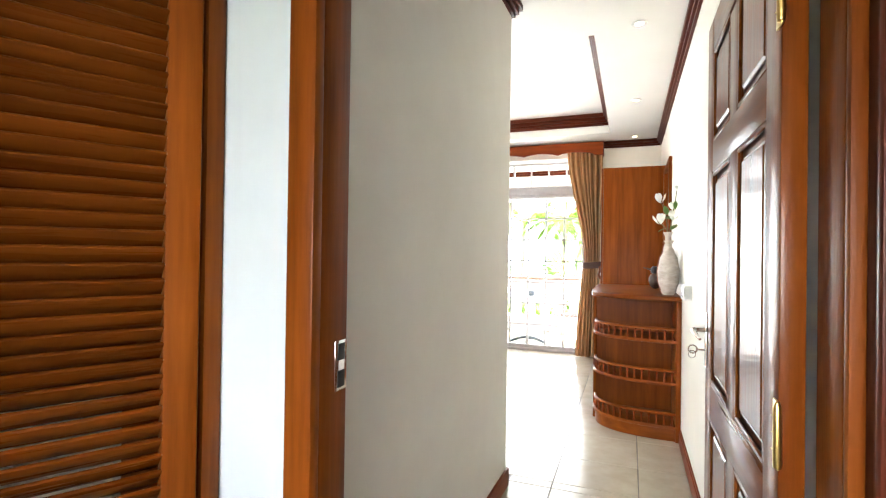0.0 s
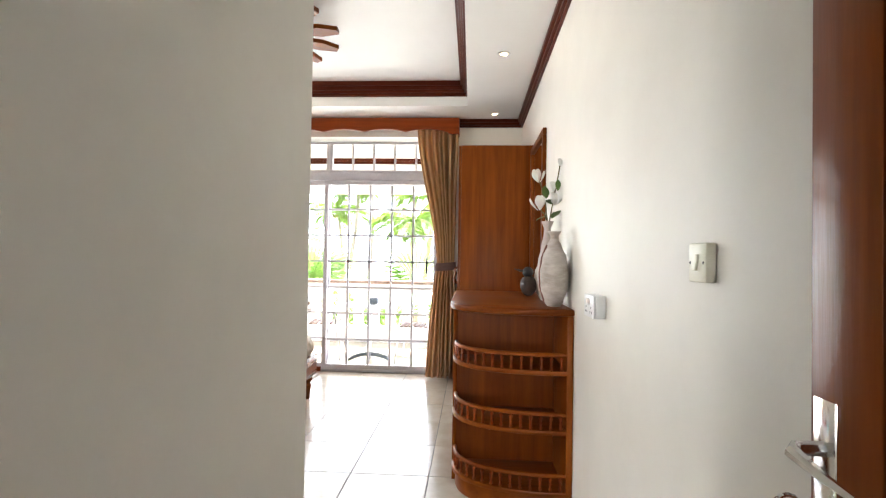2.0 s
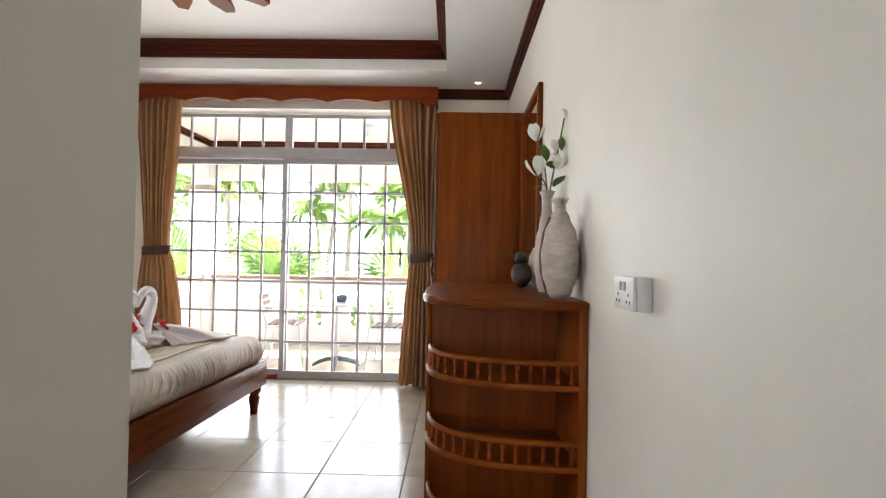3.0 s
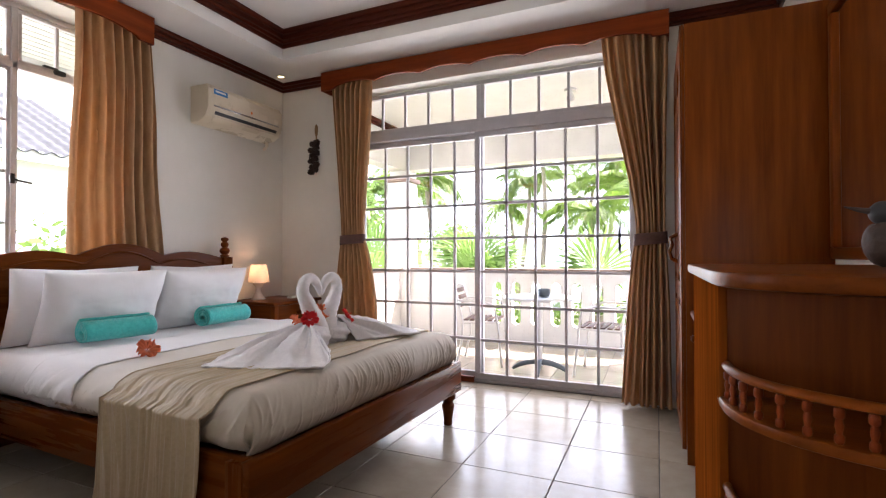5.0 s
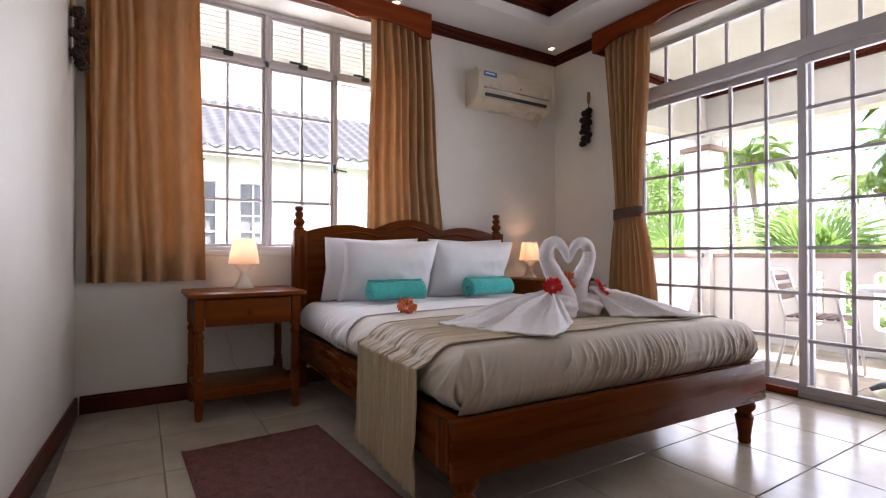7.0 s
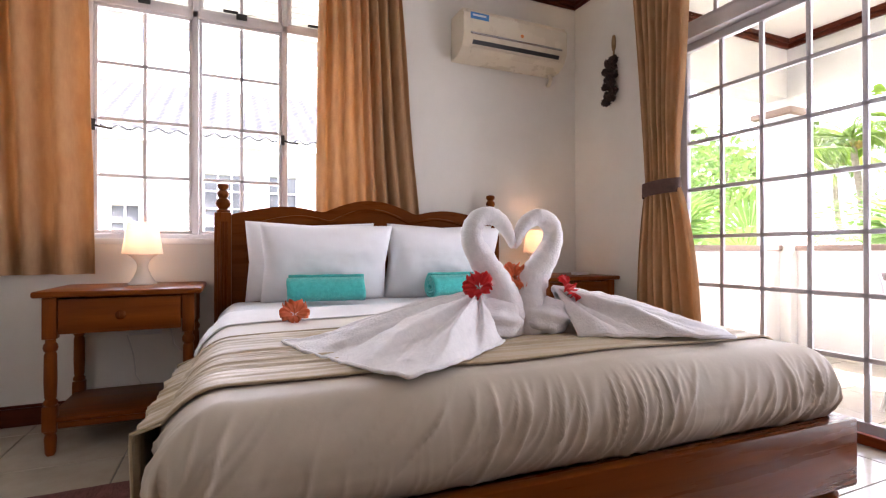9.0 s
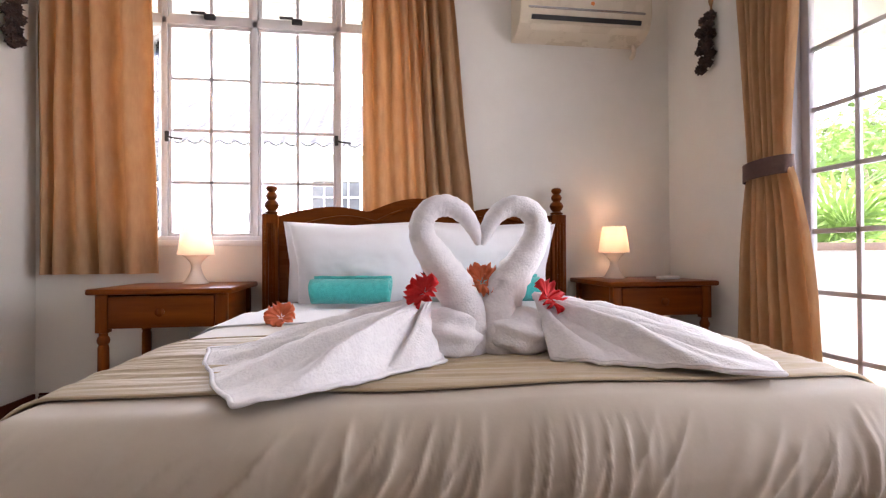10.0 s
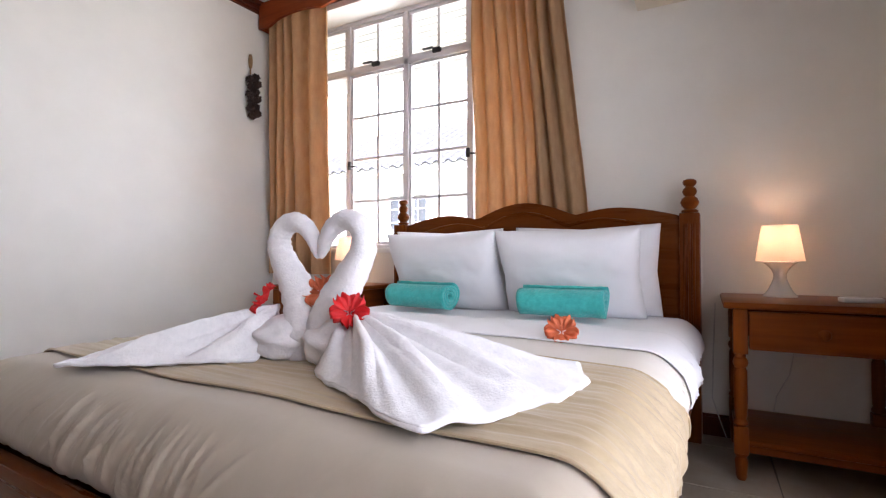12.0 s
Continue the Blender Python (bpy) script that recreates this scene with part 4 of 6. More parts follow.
def pillow(name, x, y, z, rx, rz, w, h, d, label, seed):
    """A stuffed pillow w wide, h high and d thick, leaning by rx."""
    t = thing(name, 0, 0, 0, 0, label, "pillow", "pillows on the bed")
    b = bmesh.new()
    n = 44
    rnd = random.Random(seed)
    sh = rnd.uniform(0, 9)
    for side in (1, -1):
        g = []
        for i in range(n + 1):
            row = []
            for j in range(n + 1):
                u, v = 2 * i / n - 1, 2 * j / n - 1
                e = max(0, 1 - abs(u) ** 3.2) ** 0.55 * max(0, 1 - abs(v) ** 3.2) ** 0.55
                k = 1 - 0.030 * (1 - abs(v)) * abs(u) ** 3 * 2 if abs(u) > 0.2 else 1
                m = 1 - 0.045 * (1 - abs(u)) * abs(v) ** 3 * 2
                wr = 0.014 * noise.noise(Vector((u * 1.8 + sh, v * 2.2, side))) + 0.006 * (0.5 - abs(noise.noise(Vector((u * 3.4 + 1.5 * v + sh, v * 3.0 - u, side))))) + 0.0015 * noise.noise(Vector((u * 9, v * 8 + sh, side)))
                row.append(b.verts.new((u * w / 2 * k, side * (d / 2 * e + wr * e) , v * h / 2 * m)))
            g.append(row)
        for i in range(n):
            for j in range(n):
                b.faces.new((g[i][j], g[i + 1][j], g[i + 1][j + 1], g[i][j + 1]))
    bmesh.ops.remove_doubles(b, verts=b.verts[:], dist=0.0008)
    ob = part("cushion", b, WHITE, t, smooth=180)
    t.matrix_world = pose(BX, BY, 0, 0, 0, BROT) @ pose(x, y, z, 0, 0, rz) @ pose(0, 0, 0, rx, 0, 0)
    return t


PL = "plump white cotton pillow leaning against the headboard"
for x, y, rz, s in ((0.17, -0.36, 90, 1), (0.17, 0.37, 92, 2)):
    pillow("pillow", x, y, MTOP + 0.205, 13, rz, 0.66, 0.43, 0.18, PL, s)
for x, y, rz, s in ((0.33, -0.30, 88, 3), (0.33, 0.33, 91, 4)):
    pillow("pillow", x, y, MTOP + 0.195, 24, rz, 0.64, 0.43, 0.20, "plump white cotton pillow propped on another pillow", s)


def rolled_towel(x, y, rz, label):
    t = thing("rolled_towel", 0, 0, 0, 0, label, "towel", "rolled towels")

    def f(u, v):
        a = u * 2 * math.pi * 3.2
        r = 0.022 + 0.056 * u + 0.0025 * noise.noise(Vector((a, v * 6, x)))
        return -0.175 + 0.35 * v + 0.004 * math.sin(a * 2), r * math.cos(a), 0.068 + r * 0.86 * math.sin(a)

    part("terry", sheet(110, 16, f, 0.012), AQUA, t, smooth=180)
    t.matrix_world = pose(BX, BY, 0, 0, 0, BROT) @ pose(x, y, MTOP + 0.018, 0, 0, rz)
    return t


rolled_towel(0.52, -0.33, 84, "turquoise terry towel rolled up on the bed")
rolled_towel(0.52, 0.36, 93, "turquoise terry towel rolled up on the bed")


# ---- towel swans ----
def swan(side, label):
    """A swan folded from a bath towel; side -1 or 1 of the heart that the two necks make."""
    CY = 5.305
    t = thing("towel_swan", -1.368, CY, 0, 0, label, "towel swan", "towel swans")
    neck = [(0.0, 0.046, 0.585, 0.060), (0.014, 0.038, 0.630, 0.058), (0.008, 0.044, 0.685, 0.052), (0.0, 0.070, 0.742, 0.045), (0.0, 0.108, 0.798, 0.038), (0.0, 0.137, 0.848, 0.032),
            (0.0, 0.138, 0.890, 0.029), (0.0, 0.114, 0.918, 0.027), (0.0, 0.078, 0.924, 0.025), (0.0, 0.044, 0.908, 0.023), (0.0, 0.020, 0.876, 0.019), (0.0, 0.008, 0.842, 0.011), (0.0, 0.004, 0.830, 0.004)]
    pts, rad = [], []
    for i in range(len(neck) - 1):
        for k in range(5):
            u = k / 5
            a = [neck[max(i - 1, 0)], neck[i], neck[i + 1], neck[min(i + 2, len(neck) - 1)]]
            c = [0.5 * ((2 * a[1][m]) + (a[2][m] - a[0][m]) * u + (2 * a[0][m] - 5 * a[1][m] + 4 * a[2][m] - a[3][m]) * u * u + (3 * a[1][m] - a[0][m] - 3 * a[2][m] + a[3][m]) * u ** 3) for m in range(4)]
            pts.append((c[0], side * c[1], c[2]))
            rad.append(max(0.003, c[3] * (1 + 0.045 * math.sin(i * 5 + k * 2.6))))
    b = tube(pts, rad, 20)
    for v in b.verts:
        v.co += Vector((noise.noise(v.co * 30), noise.noise(v.co * 30 + Vector((5, 0, 0))), noise.noise(v.co * 30 + Vector((0, 5, 0))))) * 0.0022
    part("neck", b, TERRY, t, smooth=180)
    body = bmesh.new()
    bmesh.ops.create_icosphere(body, subdivisions=4, radius=1.0)
    for v in body.verts:
        d = v.co.copy()
        n1 = noise.noise(d * 2.2 + Vector((side * 3, 0, 0))) * 0.12 + 0.05 * math.sin(9 * d.z + 3 * d.y)
        v.co = Vector((0.02 + d.x * 0.085 * (1 + n1), side * (0.085 + side * d.y * 0.085 * (1 + n1)), max(0.574, 0.626 + d.z * 0.060 * (1 + n1))))
    part("body", body, TERRY, t, smooth=180)
    if side < 0:
        rim = [(0.11, -0.10), (0.27, -0.27), (0.375, -0.464), (0.22, -0.535), (0.06, -0.60), (-0.095, -0.646), (-0.18, -0.46), (-0.07, -0.20)]
    else:
        rim = [(0.14, 0.12), (0.26, 0.31), (0.34, 0.50), (0.21, 0.57), (0.08, 0.63), (-0.04, 0.655), (-0.19, 0.60), (-0.10, 0.26)]

    def f(u, v):
        w = u * (len(rim) - 1)
        i = min(len(rim) - 2, int(w))
        k = w - i
        ex = rim[i][0] * (1 - k) + rim[i + 1][0] * k
        ey = rim[i][1] * (1 - k) + rim[i + 1][1] * k
        ax, ay, az = 0.020, side * 0.125, 0.700
        q = v ** 0.9
        x, y = ax + (ex - ax) * q, ay + (ey - ay) * q
        base = 0.584 + 0.003 * math.sin(9 * u)
        z = base + (az - base) * (1 - q) ** 1.3
        drift = 0.9 * noise.noise(Vector((u * 3, v * 1.5, side))) + 0.5 * noise.noise(Vector((u * 7, v * 2.5, side + 3)))
        env = math.sin(math.pi * min(1.0, 0.08 + 0.90 * v)) ** 0.8
        broad = 0.5 + 0.5 * math.sin(2 * math.pi * 5.5 * u + drift * 2.2 + side)
        small = 0.5 + 0.5 * math.sin(2 * math.pi * 13 * u - 1.5 * v + drift * 3.5)
        z += env * (0.030 * broad ** 1.6 + 0.010 * small ** 2) + 0.004 * noise.noise(Vector((x * 26, y * 26, 0)))
        x += 0.010 * math.sin(2 * math.pi * 5.5 * u) * v
        return x, y, max(z, 0.580)

    part("hem", tube([f(i / 150, 1.0) for i in range(151)], 0.0045, 6), TERRY, t, smooth=180)
    part("wing", sheet(150, 44, f, 0.006), TERRY, t, smooth=180)
    return t


swan(-1, "white terry towel folded as a swan on the bed")
swan(1, "white terry towel folded as a swan, its neck completing a heart")


def hibiscus(x, y, z, rx, ry, rz, size, material, label):
    t = thing("hibiscus_flower", 0, 0, 0, 0, label, "flower", "hibiscus flowers")
    for p in range(5):
        a0 = 2 * math.pi * p / 5

        def f(u, v):
            r = 0.10 + 0.90 * u
            wide = 0.80 * math.sin(math.pi * min(1, 0.15 + 0.72 * u)) + 0.10 * u
            a = a0 + (v - 0.5) * 2 * wide * (0.9 if u < 0.9 else 0.8)
            ruff = 0.20 * u * u * math.sin(v * 15 + 2 * p) + 0.09 * u * math.sin(v * 31 + 3 * p)
            return size * r * math.cos(a), size * r * math.sin(a), size * (0.05 + 0.62 * u ** 1.3 - 0.36 * u ** 4 + ruff)

        part("petal", sheet(8, 16, f, 0.0008), material, t, smooth=180)
    part("stamen", tube([(0, 0, 0), (0.02 * size, 0, 0.45 * size), (0.08 * size, 0, 0.85 * size)], [0.06 * size, 0.04 * size, 0.07 * size], 6), material, t)
    t.matrix_world = pose(x, y, z, rx, ry, rz)
    return t


hibiscus(-1.325, 5.166, 0.722, 0, 55, -50, 0.044, REDF, "red hibiscus flower tucked into a towel swan")
hibiscus(-1.310, 5.448, 0.706, 0, 52, 40, 0.045, REDF, "red hibiscus flower tucked into a towel swan")
hibiscus(-1.372, 5.310, 0.742, 0, 50, 0, 0.046, ORF, "orange hibiscus flower between the towel swans")
hibiscus(-1.925, 4.745, 0.600, 0, 45, -8, 0.052, ORF, "orange hibiscus flower lying on the bed")
hibiscus(-1.935, 5.770, 0.600, 0, 50, 12, 0.052, ORF, "orange hibiscus flower lying on the bed")

# ---- rug ----
rug = thing("rug", -1.58, 4.06, 0, 2, "maroon woven rug on the tiles", "rug")
part("weave", sheet(40, 24, lambda u, v: (-0.58 + 1.16 * u, -0.27 + 0.60 * v, 0.011 + 0.0025 * noise.noise(Vector((u * 9, v * 6, 0)))), 0.009), RUG, rug, smooth=180)
for s in (-0.27, 0.327):
    part("hem", tube([(-0.58 + 0.058 * i, s, 0.008) for i in range(21)], 0.006, 6), RUG, rug)


# ---- nightstands and lamps ----
def nightstand(x, y, label):
    """A small table with one drawer, turned legs and a low shelf; x, y its middle, front towards +x."""
    t = thing("nightstand", x, y, 0, 0, label, "nightstand", "nightstands by the bed")
    hw, hd = 0.303, 0.252
    part("tabletop", box(-hd, hd, -hw, hw, 0.638, 0.664, 0.008), WOOD["y"], t)
    for sx in (-1, 1):
        for sy in (-1, 1):
            px, py = sx * (hd - 0.045), sy * (hw - 0.055)
            b = box(px - 0.024, px + 0.024, py - 0.024, py + 0.024, 0.47, 0.638, 0.003)
            lathe([(0.018, 0.455), (0.023, 0.449), (0.026, 0.436), (0.023, 0.423), (0.018, 0.417), (0.022, 0.405), (0.023, 0.30), (0.021, 0.235), (0.018, 0.228), (0.025, 0.216), (0.025, 0.208), (0.018, 0.20), (0.018, 0.47)][:-1][::-1], px, py, 0, 16, b)
            lathe([(0.018, 0.452), (0.018, 0.475)], px, py, 0, 16, b)
            box(px - 0.024, px + 0.024, py - 0.024, py + 0.024, 0.10, 0.20, 0.003, b)
            lathe([(0.014, 0), (0.019, 0.012), (0.022, 0.07), (0.018, 0.085), (0.023, 0.094), (0.018, 0.102)], px, py, 0, 16, b)
            part("leg", b, WOOD["z"], t)
    part("side_panel", box(-hd + 0.07, hd - 0.07, -hw + 0.045, -hw + 0.063, 0.48, 0.638, 0.002), WOOD["x"], t)
    part("side_panel", box(-hd + 0.07, hd - 0.07, hw - 0.063, hw - 0.045, 0.48, 0.638, 0.002), WOOD["x"], t)
    part("back_panel", box(-hd + 0.035, -hd + 0.05, -hw + 0.08, hw - 0.08, 0.48, 0.638, 0.002), WOOD["y"], t)
    dr = part("drawer", box(hd - 0.045, hd - 0.024, -hw + 0.083, hw - 0.083, 0.488, 0.630, 0.003), WOOD["y"], t)
    part("knob", moved(lathe([(0.008, 0), (0.008, 0.010), (0.018, 0.016), (0.020, 0.024), (0.015, 0.031), (0.004, 0.034)], n=16), pose(hd - 0.025, 0, 0.560, 0, 90, 0)), BEDW["z"], dr, "dark turned wooden knob")
    part("shelf", box(-hd + 0.03, hd - 0.03, -hw + 0.04, hw - 0.04, 0.132, 0.152, 0.004), WOOD["y"], t)
    part("apron", box(hd - 0.052, hd - 0.034, -hw + 0.08, hw - 0.08, 0.105, 0.130, 0.003), WOOD["y"], t)
    return t


nightstand(-2.782, 4.118, "honey-brown wooden nightstand with a drawer and a low shelf")
nightstand(-2.782, 6.523, "honey-brown wooden nightstand with a drawer and a low shelf")


def table_lamp(x, y, z, cords, label):
    t = thing("table_lamp", x, y, z, 0, label, "table lamp", "bedside lamps")
    part("base", lathe([(0.062, 0), (0.062, 0.004), (0.050, 0.016), (0.034, 0.045), (0.024, 0.075), (0.023, 0.095), (0.032, 0.115), (0.050, 0.135), (0.066, 0.145), (0.055, 0.146), (0.015, 0.125)], n=32), CERAMIC, t)
    sh = bmesh.new()
    n = 40
    prof = [(0.088, 0.148), (0.064, 0.298), (0.0625, 0.298), (0.0865, 0.148)]
    vs = [[sh.verts.new((r * math.cos(2 * math.pi * i / n), r * math.sin(2 * math.pi * i / n), h)) for i in range(n)] for r, h in prof]
    for k in range(4):
        for i in range(n):
            sh.faces.new((vs[k][i], vs[k][(i + 1) % n], vs[(k + 1) % 4][(i + 1) % n], vs[(k + 1) % 4][i]))
    part("shade", sh, SHADE, t, "cream fabric shade glowing from within")
    bulb = bmesh.new()
    bmesh.ops.create_uvsphere(bulb, u_segments=14, v_segments=10, radius=0.022)
    part("bulb", moved(bulb, pose(0, 0, 0.205)), BULB, t, "lit bulb")
    part("flex", tube([(-0.055, 0.0, 0.004), (-0.09, 0.03, 0.004), (-0.115, 0.05, 0.003), (-0.14, 0.05, -0.04)], 0.0028, 6), CORD, t)
    li = bpy.data.lights.new("lamp_light", "POINT")
    li.energy, li.color, li.shadow_soft_size = 0.23, (1.0, 0.60, 0.35), 0.024
    lo_ = new("lamp_light", li)
    lo_.parent, lo_.location = t, (0, 0, 0.235)
    for pts in cords:
        part("power_cord", tube([(a - x, c - y, e - z) for a, c, e in pts], 0.0028, 6), CORD, t, "thin white cord hanging to the wall socket")
    return t


table_lamp(-2.90, 4.145, 0.664, ([(-3.03, 4.06, 0.40), (-3.015, 4.09, 0.30), (-3.01, 4.10, 0.20), (-2.99, 4.13, 0.155)], [(-3.03, 4.25, 0.44), (-3.01, 4.27, 0.34), (-3.0, 4.34, 0.28), (-3.0, 4.40, 0.22), (-3.0, 4.38, 0.158)]),
           "small white table lamp with a lit shade on the nightstand")
table_lamp(-2.90, 6.437, 0.664, ([(-3.0, 6.20, 0.62), (-2.95, 6.19, 0.40), (-2.93, 6.185, 0.20), (-2.95, 6.22, 0.08), (-3.0, 6.24, 0.01)], [(-3.03, 6.50, 0.42), (-3.01, 6.48, 0.32), (-3.0, 6.43, 0.22), (-3.0, 6.42, 0.155)]),
           "small white table lamp with a lit shade on the nightstand")
k = thing("remote_control", -2.72, 6.66, 0.664, 12, "white remote control lying on the nightstand", "remote control")
part("body", box(-0.026, 0.026, -0.062, 0.062, 0, 0.018, 0.006), PLASTIC, k)
part("keypad", box(-0.018, 0.018, -0.045, 0.02, 0.0175, 0.0195, 0.001), CORD, k)
for y in (4.14, 6.54):
    k = thing("power_socket", WEST, y, 0.44, 0, "white double power socket low on the wall", "socket")
    part("face_plate", box(0, 0.012, -0.073, 0.073, -0.043, 0.043, 0.003), PLASTIC, k)


# ---- corner shelf, dressing unit, mirror, wardrobe ----
SX0, SX1, SY0, SYB = 0.385, EAST - 0.002, 4.222, 4.60
cab = thing("corner_shelf_unit", 0, 0, 0, 0, "varnished wooden shelf unit with curved railed shelves", "shelf unit")


def curved(inset, y_back, extra=0.0):
    """The plan of a curved shelf: back edge straight, front a quarter of a flattened round."""
    pts = [(SX1 - 0.03, y_back), (SX0 + inset, y_back)]
    for i in range(15):
        a = math.pi / 2 * i / 14
        c, s = math.cos(a) ** 0.8 if i < 14 else 0.0, math.sin(a) ** 0.8
        pts.append((SX1 - 0.03 - (SX1 - 0.03 - SX0 - inset) * c, 4.57 - (4.57 - SY0 - inset + extra) * s))
    return pts


part("top", prism([(SX1, 5.44), (SX0 - 0.02, 5.44)] + [(x - 0.01, y - 0.012) for x, y in curved(-0.008, 4.6)[2:]] + [(SX1, SY0 - 0.01)], 0.968, 1.004, r=0.010), WOOD["x"], cab)
part("wall_stile", box(SX1 - 0.032, SX1, SY0, 4.62, 0, 0.968, 0.004), WOOD["z"], cab)
part("back_panel", box(SX0 + 0.02, SX1 - 0.032, SYB, SYB + 0.018, 0, 0.968), WOOD["z"], cab)
MATT_WOOD = wood("matt_wood", (0.10, 0.0215, 0.0025), (0.25, 0.062, 0.0075), "z", rough=0.6)
MATT_WOOD.node_tree.nodes["Principled BSDF"].inputs["Specular IOR Level"].default_value = 0.0
part("side_panel", box(SX0, SX0 + 0.02, 4.57, 5.42, 0, 0.968, 0.003), MATT_WOOD, cab)
part("end_panel", box(SX0 + 0.02, SX1, 5.40, 5.42, 0, 0.968), WOOD["z"], cab)
part("plinth", prism(curved(0.02, SYB), 0, 0.085, r=0.004), WOOD["x"], cab)
SPINDLE = [(0.006, 0), (0.0085, 0.004), (0.0085, 0.014), (0.005, 0.018), (0.0075, 0.032), (0.0055, 0.045), (0.009, 0.049), (0.009, 0.062), (0.006, 0.066)]
spin = None
for z in (0.087, 0.385, 0.675):
    sh = part("shelf", prism(curved(0.0, SYB), z, z + 0.024, r=0.007), WOOD["x"], cab)
    line = curved(0.016, SYB)[2:]
    part("gallery_rail", tube([(x, y, z + 0.100) for x, y in line], 0.011, 10, flat=0.8), WOOD["x"], sh)
    n = 15
    length = [0.0]
    for a, c in zip(line, line[1:]):
        length.append(length[-1] + math.hypot(c[0] - a[0], c[1] - a[1]))
    for i in range(n):
        d = length[-1] * (i + 0.5) / n
        j = max(k for k in range(len(length) - 1) if length[k] <= d)
        f = (d - length[j]) / (length[j + 1] - length[j])
        x, y = line[j][0] * (1 - f) + line[j + 1][0] * f, line[j][1] * (1 - f) + line[j + 1][1] * f
        if spin is None:
            spin = part("spindle", lathe(SPINDLE, n=10), RED["z"], sh)
            o = spin
        else:
            o = new("spindle", spin.data)
            o.parent = sh
        o.location = (x, y, z + 0.024)

dt = thing("dressing_table", 0, 0, 0, 0, "varnished wooden dressing table with a drawer", "dressing table")
part("tabletop", box(0.40, SX1, 5.43, 5.915, 0.74, 0.765, 0.006), WOOD["y"], dt)
dd = part("drawer", box(0.415, 0.435, 5.45, 5.895, 0.60, 0.735, 0.004), WOOD["y"], dt)
part("knob", moved(lathe([(0.008, 0), (0.008, 0.01), (0.016, 0.02), (0.010, 0.028)], n=12), pose(0.416, 5.67, 0.665, 0, -90, 0)), BEDW["z"], dd)
part("end_panel", box(0.42, SX1, 5.43, 5.45, 0, 0.74), WOOD["z"], dt)
part("end_panel", box(0.42, SX1, 5.895, 5.915, 0, 0.74), WOOD["z"], dt)

mr = thing("wall_mirror", EAST, 0, 0, 0, "large wall mirror in a varnished wooden frame", "mirror")
my0, my1, mz0, mz1 = 5.19, 5.90, 1.02, 2.155
part("glass", box(-0.012, -0.002, my0 + 0.045, my1 - 0.045, mz0 + 0.045, mz1 - 0.045), MIRROR, mr, "silvered glass", smooth=0)
for a in ((my0, my1, mz0, mz0 + 0.05), (my0, my1, mz1 - 0.05, mz1)):
    part("frame", box(-0.028, -0.001, *a, 0.006), WOOD["y"], mr)
for a in ((my0, my0 + 0.05, mz0 + 0.05, mz1 - 0.05), (my1 - 0.05, my1, mz0 + 0.05, mz1 - 0.05)):
    part("frame", box(-0.028, -0.001, *a, 0.006), WOOD["z"], mr)

wd = thing("wardrobe", 0, 0, 0, 0, "tall varnished wooden wardrobe with arched panel doors", "wardrobe")
WX0, WY0, WY1, WH = 0.362, 5.922, 6.80, 2.197
part("side_panel", box(WX0 + 0.02, SX1, WY0, WY0 + 0.02, 0, WH, 0.002), WOOD["z"], wd)
part("side_panel", box(WX0 + 0.02, SX1, WY1 - 0.02, WY1, 0, WH, 0.002), WOOD["z"], wd)
part("top_panel", box(WX0 + 0.02, SX1, WY0 + 0.02, WY1 - 0.02, WH - 0.02, WH), WOOD["x"], wd)
part("back_panel", box(SX1 - 0.012, SX1 - 0.002, WY0 + 0.02, WY1 - 0.02, 0.02, WH - 0.02), WOOD["z"], wd)
part("plinth", box(WX0 + 0.03, SX1 - 0.02, WY0 + 0.02, WY1 - 0.02, 0, 0.07), WOOD["y"], wd)
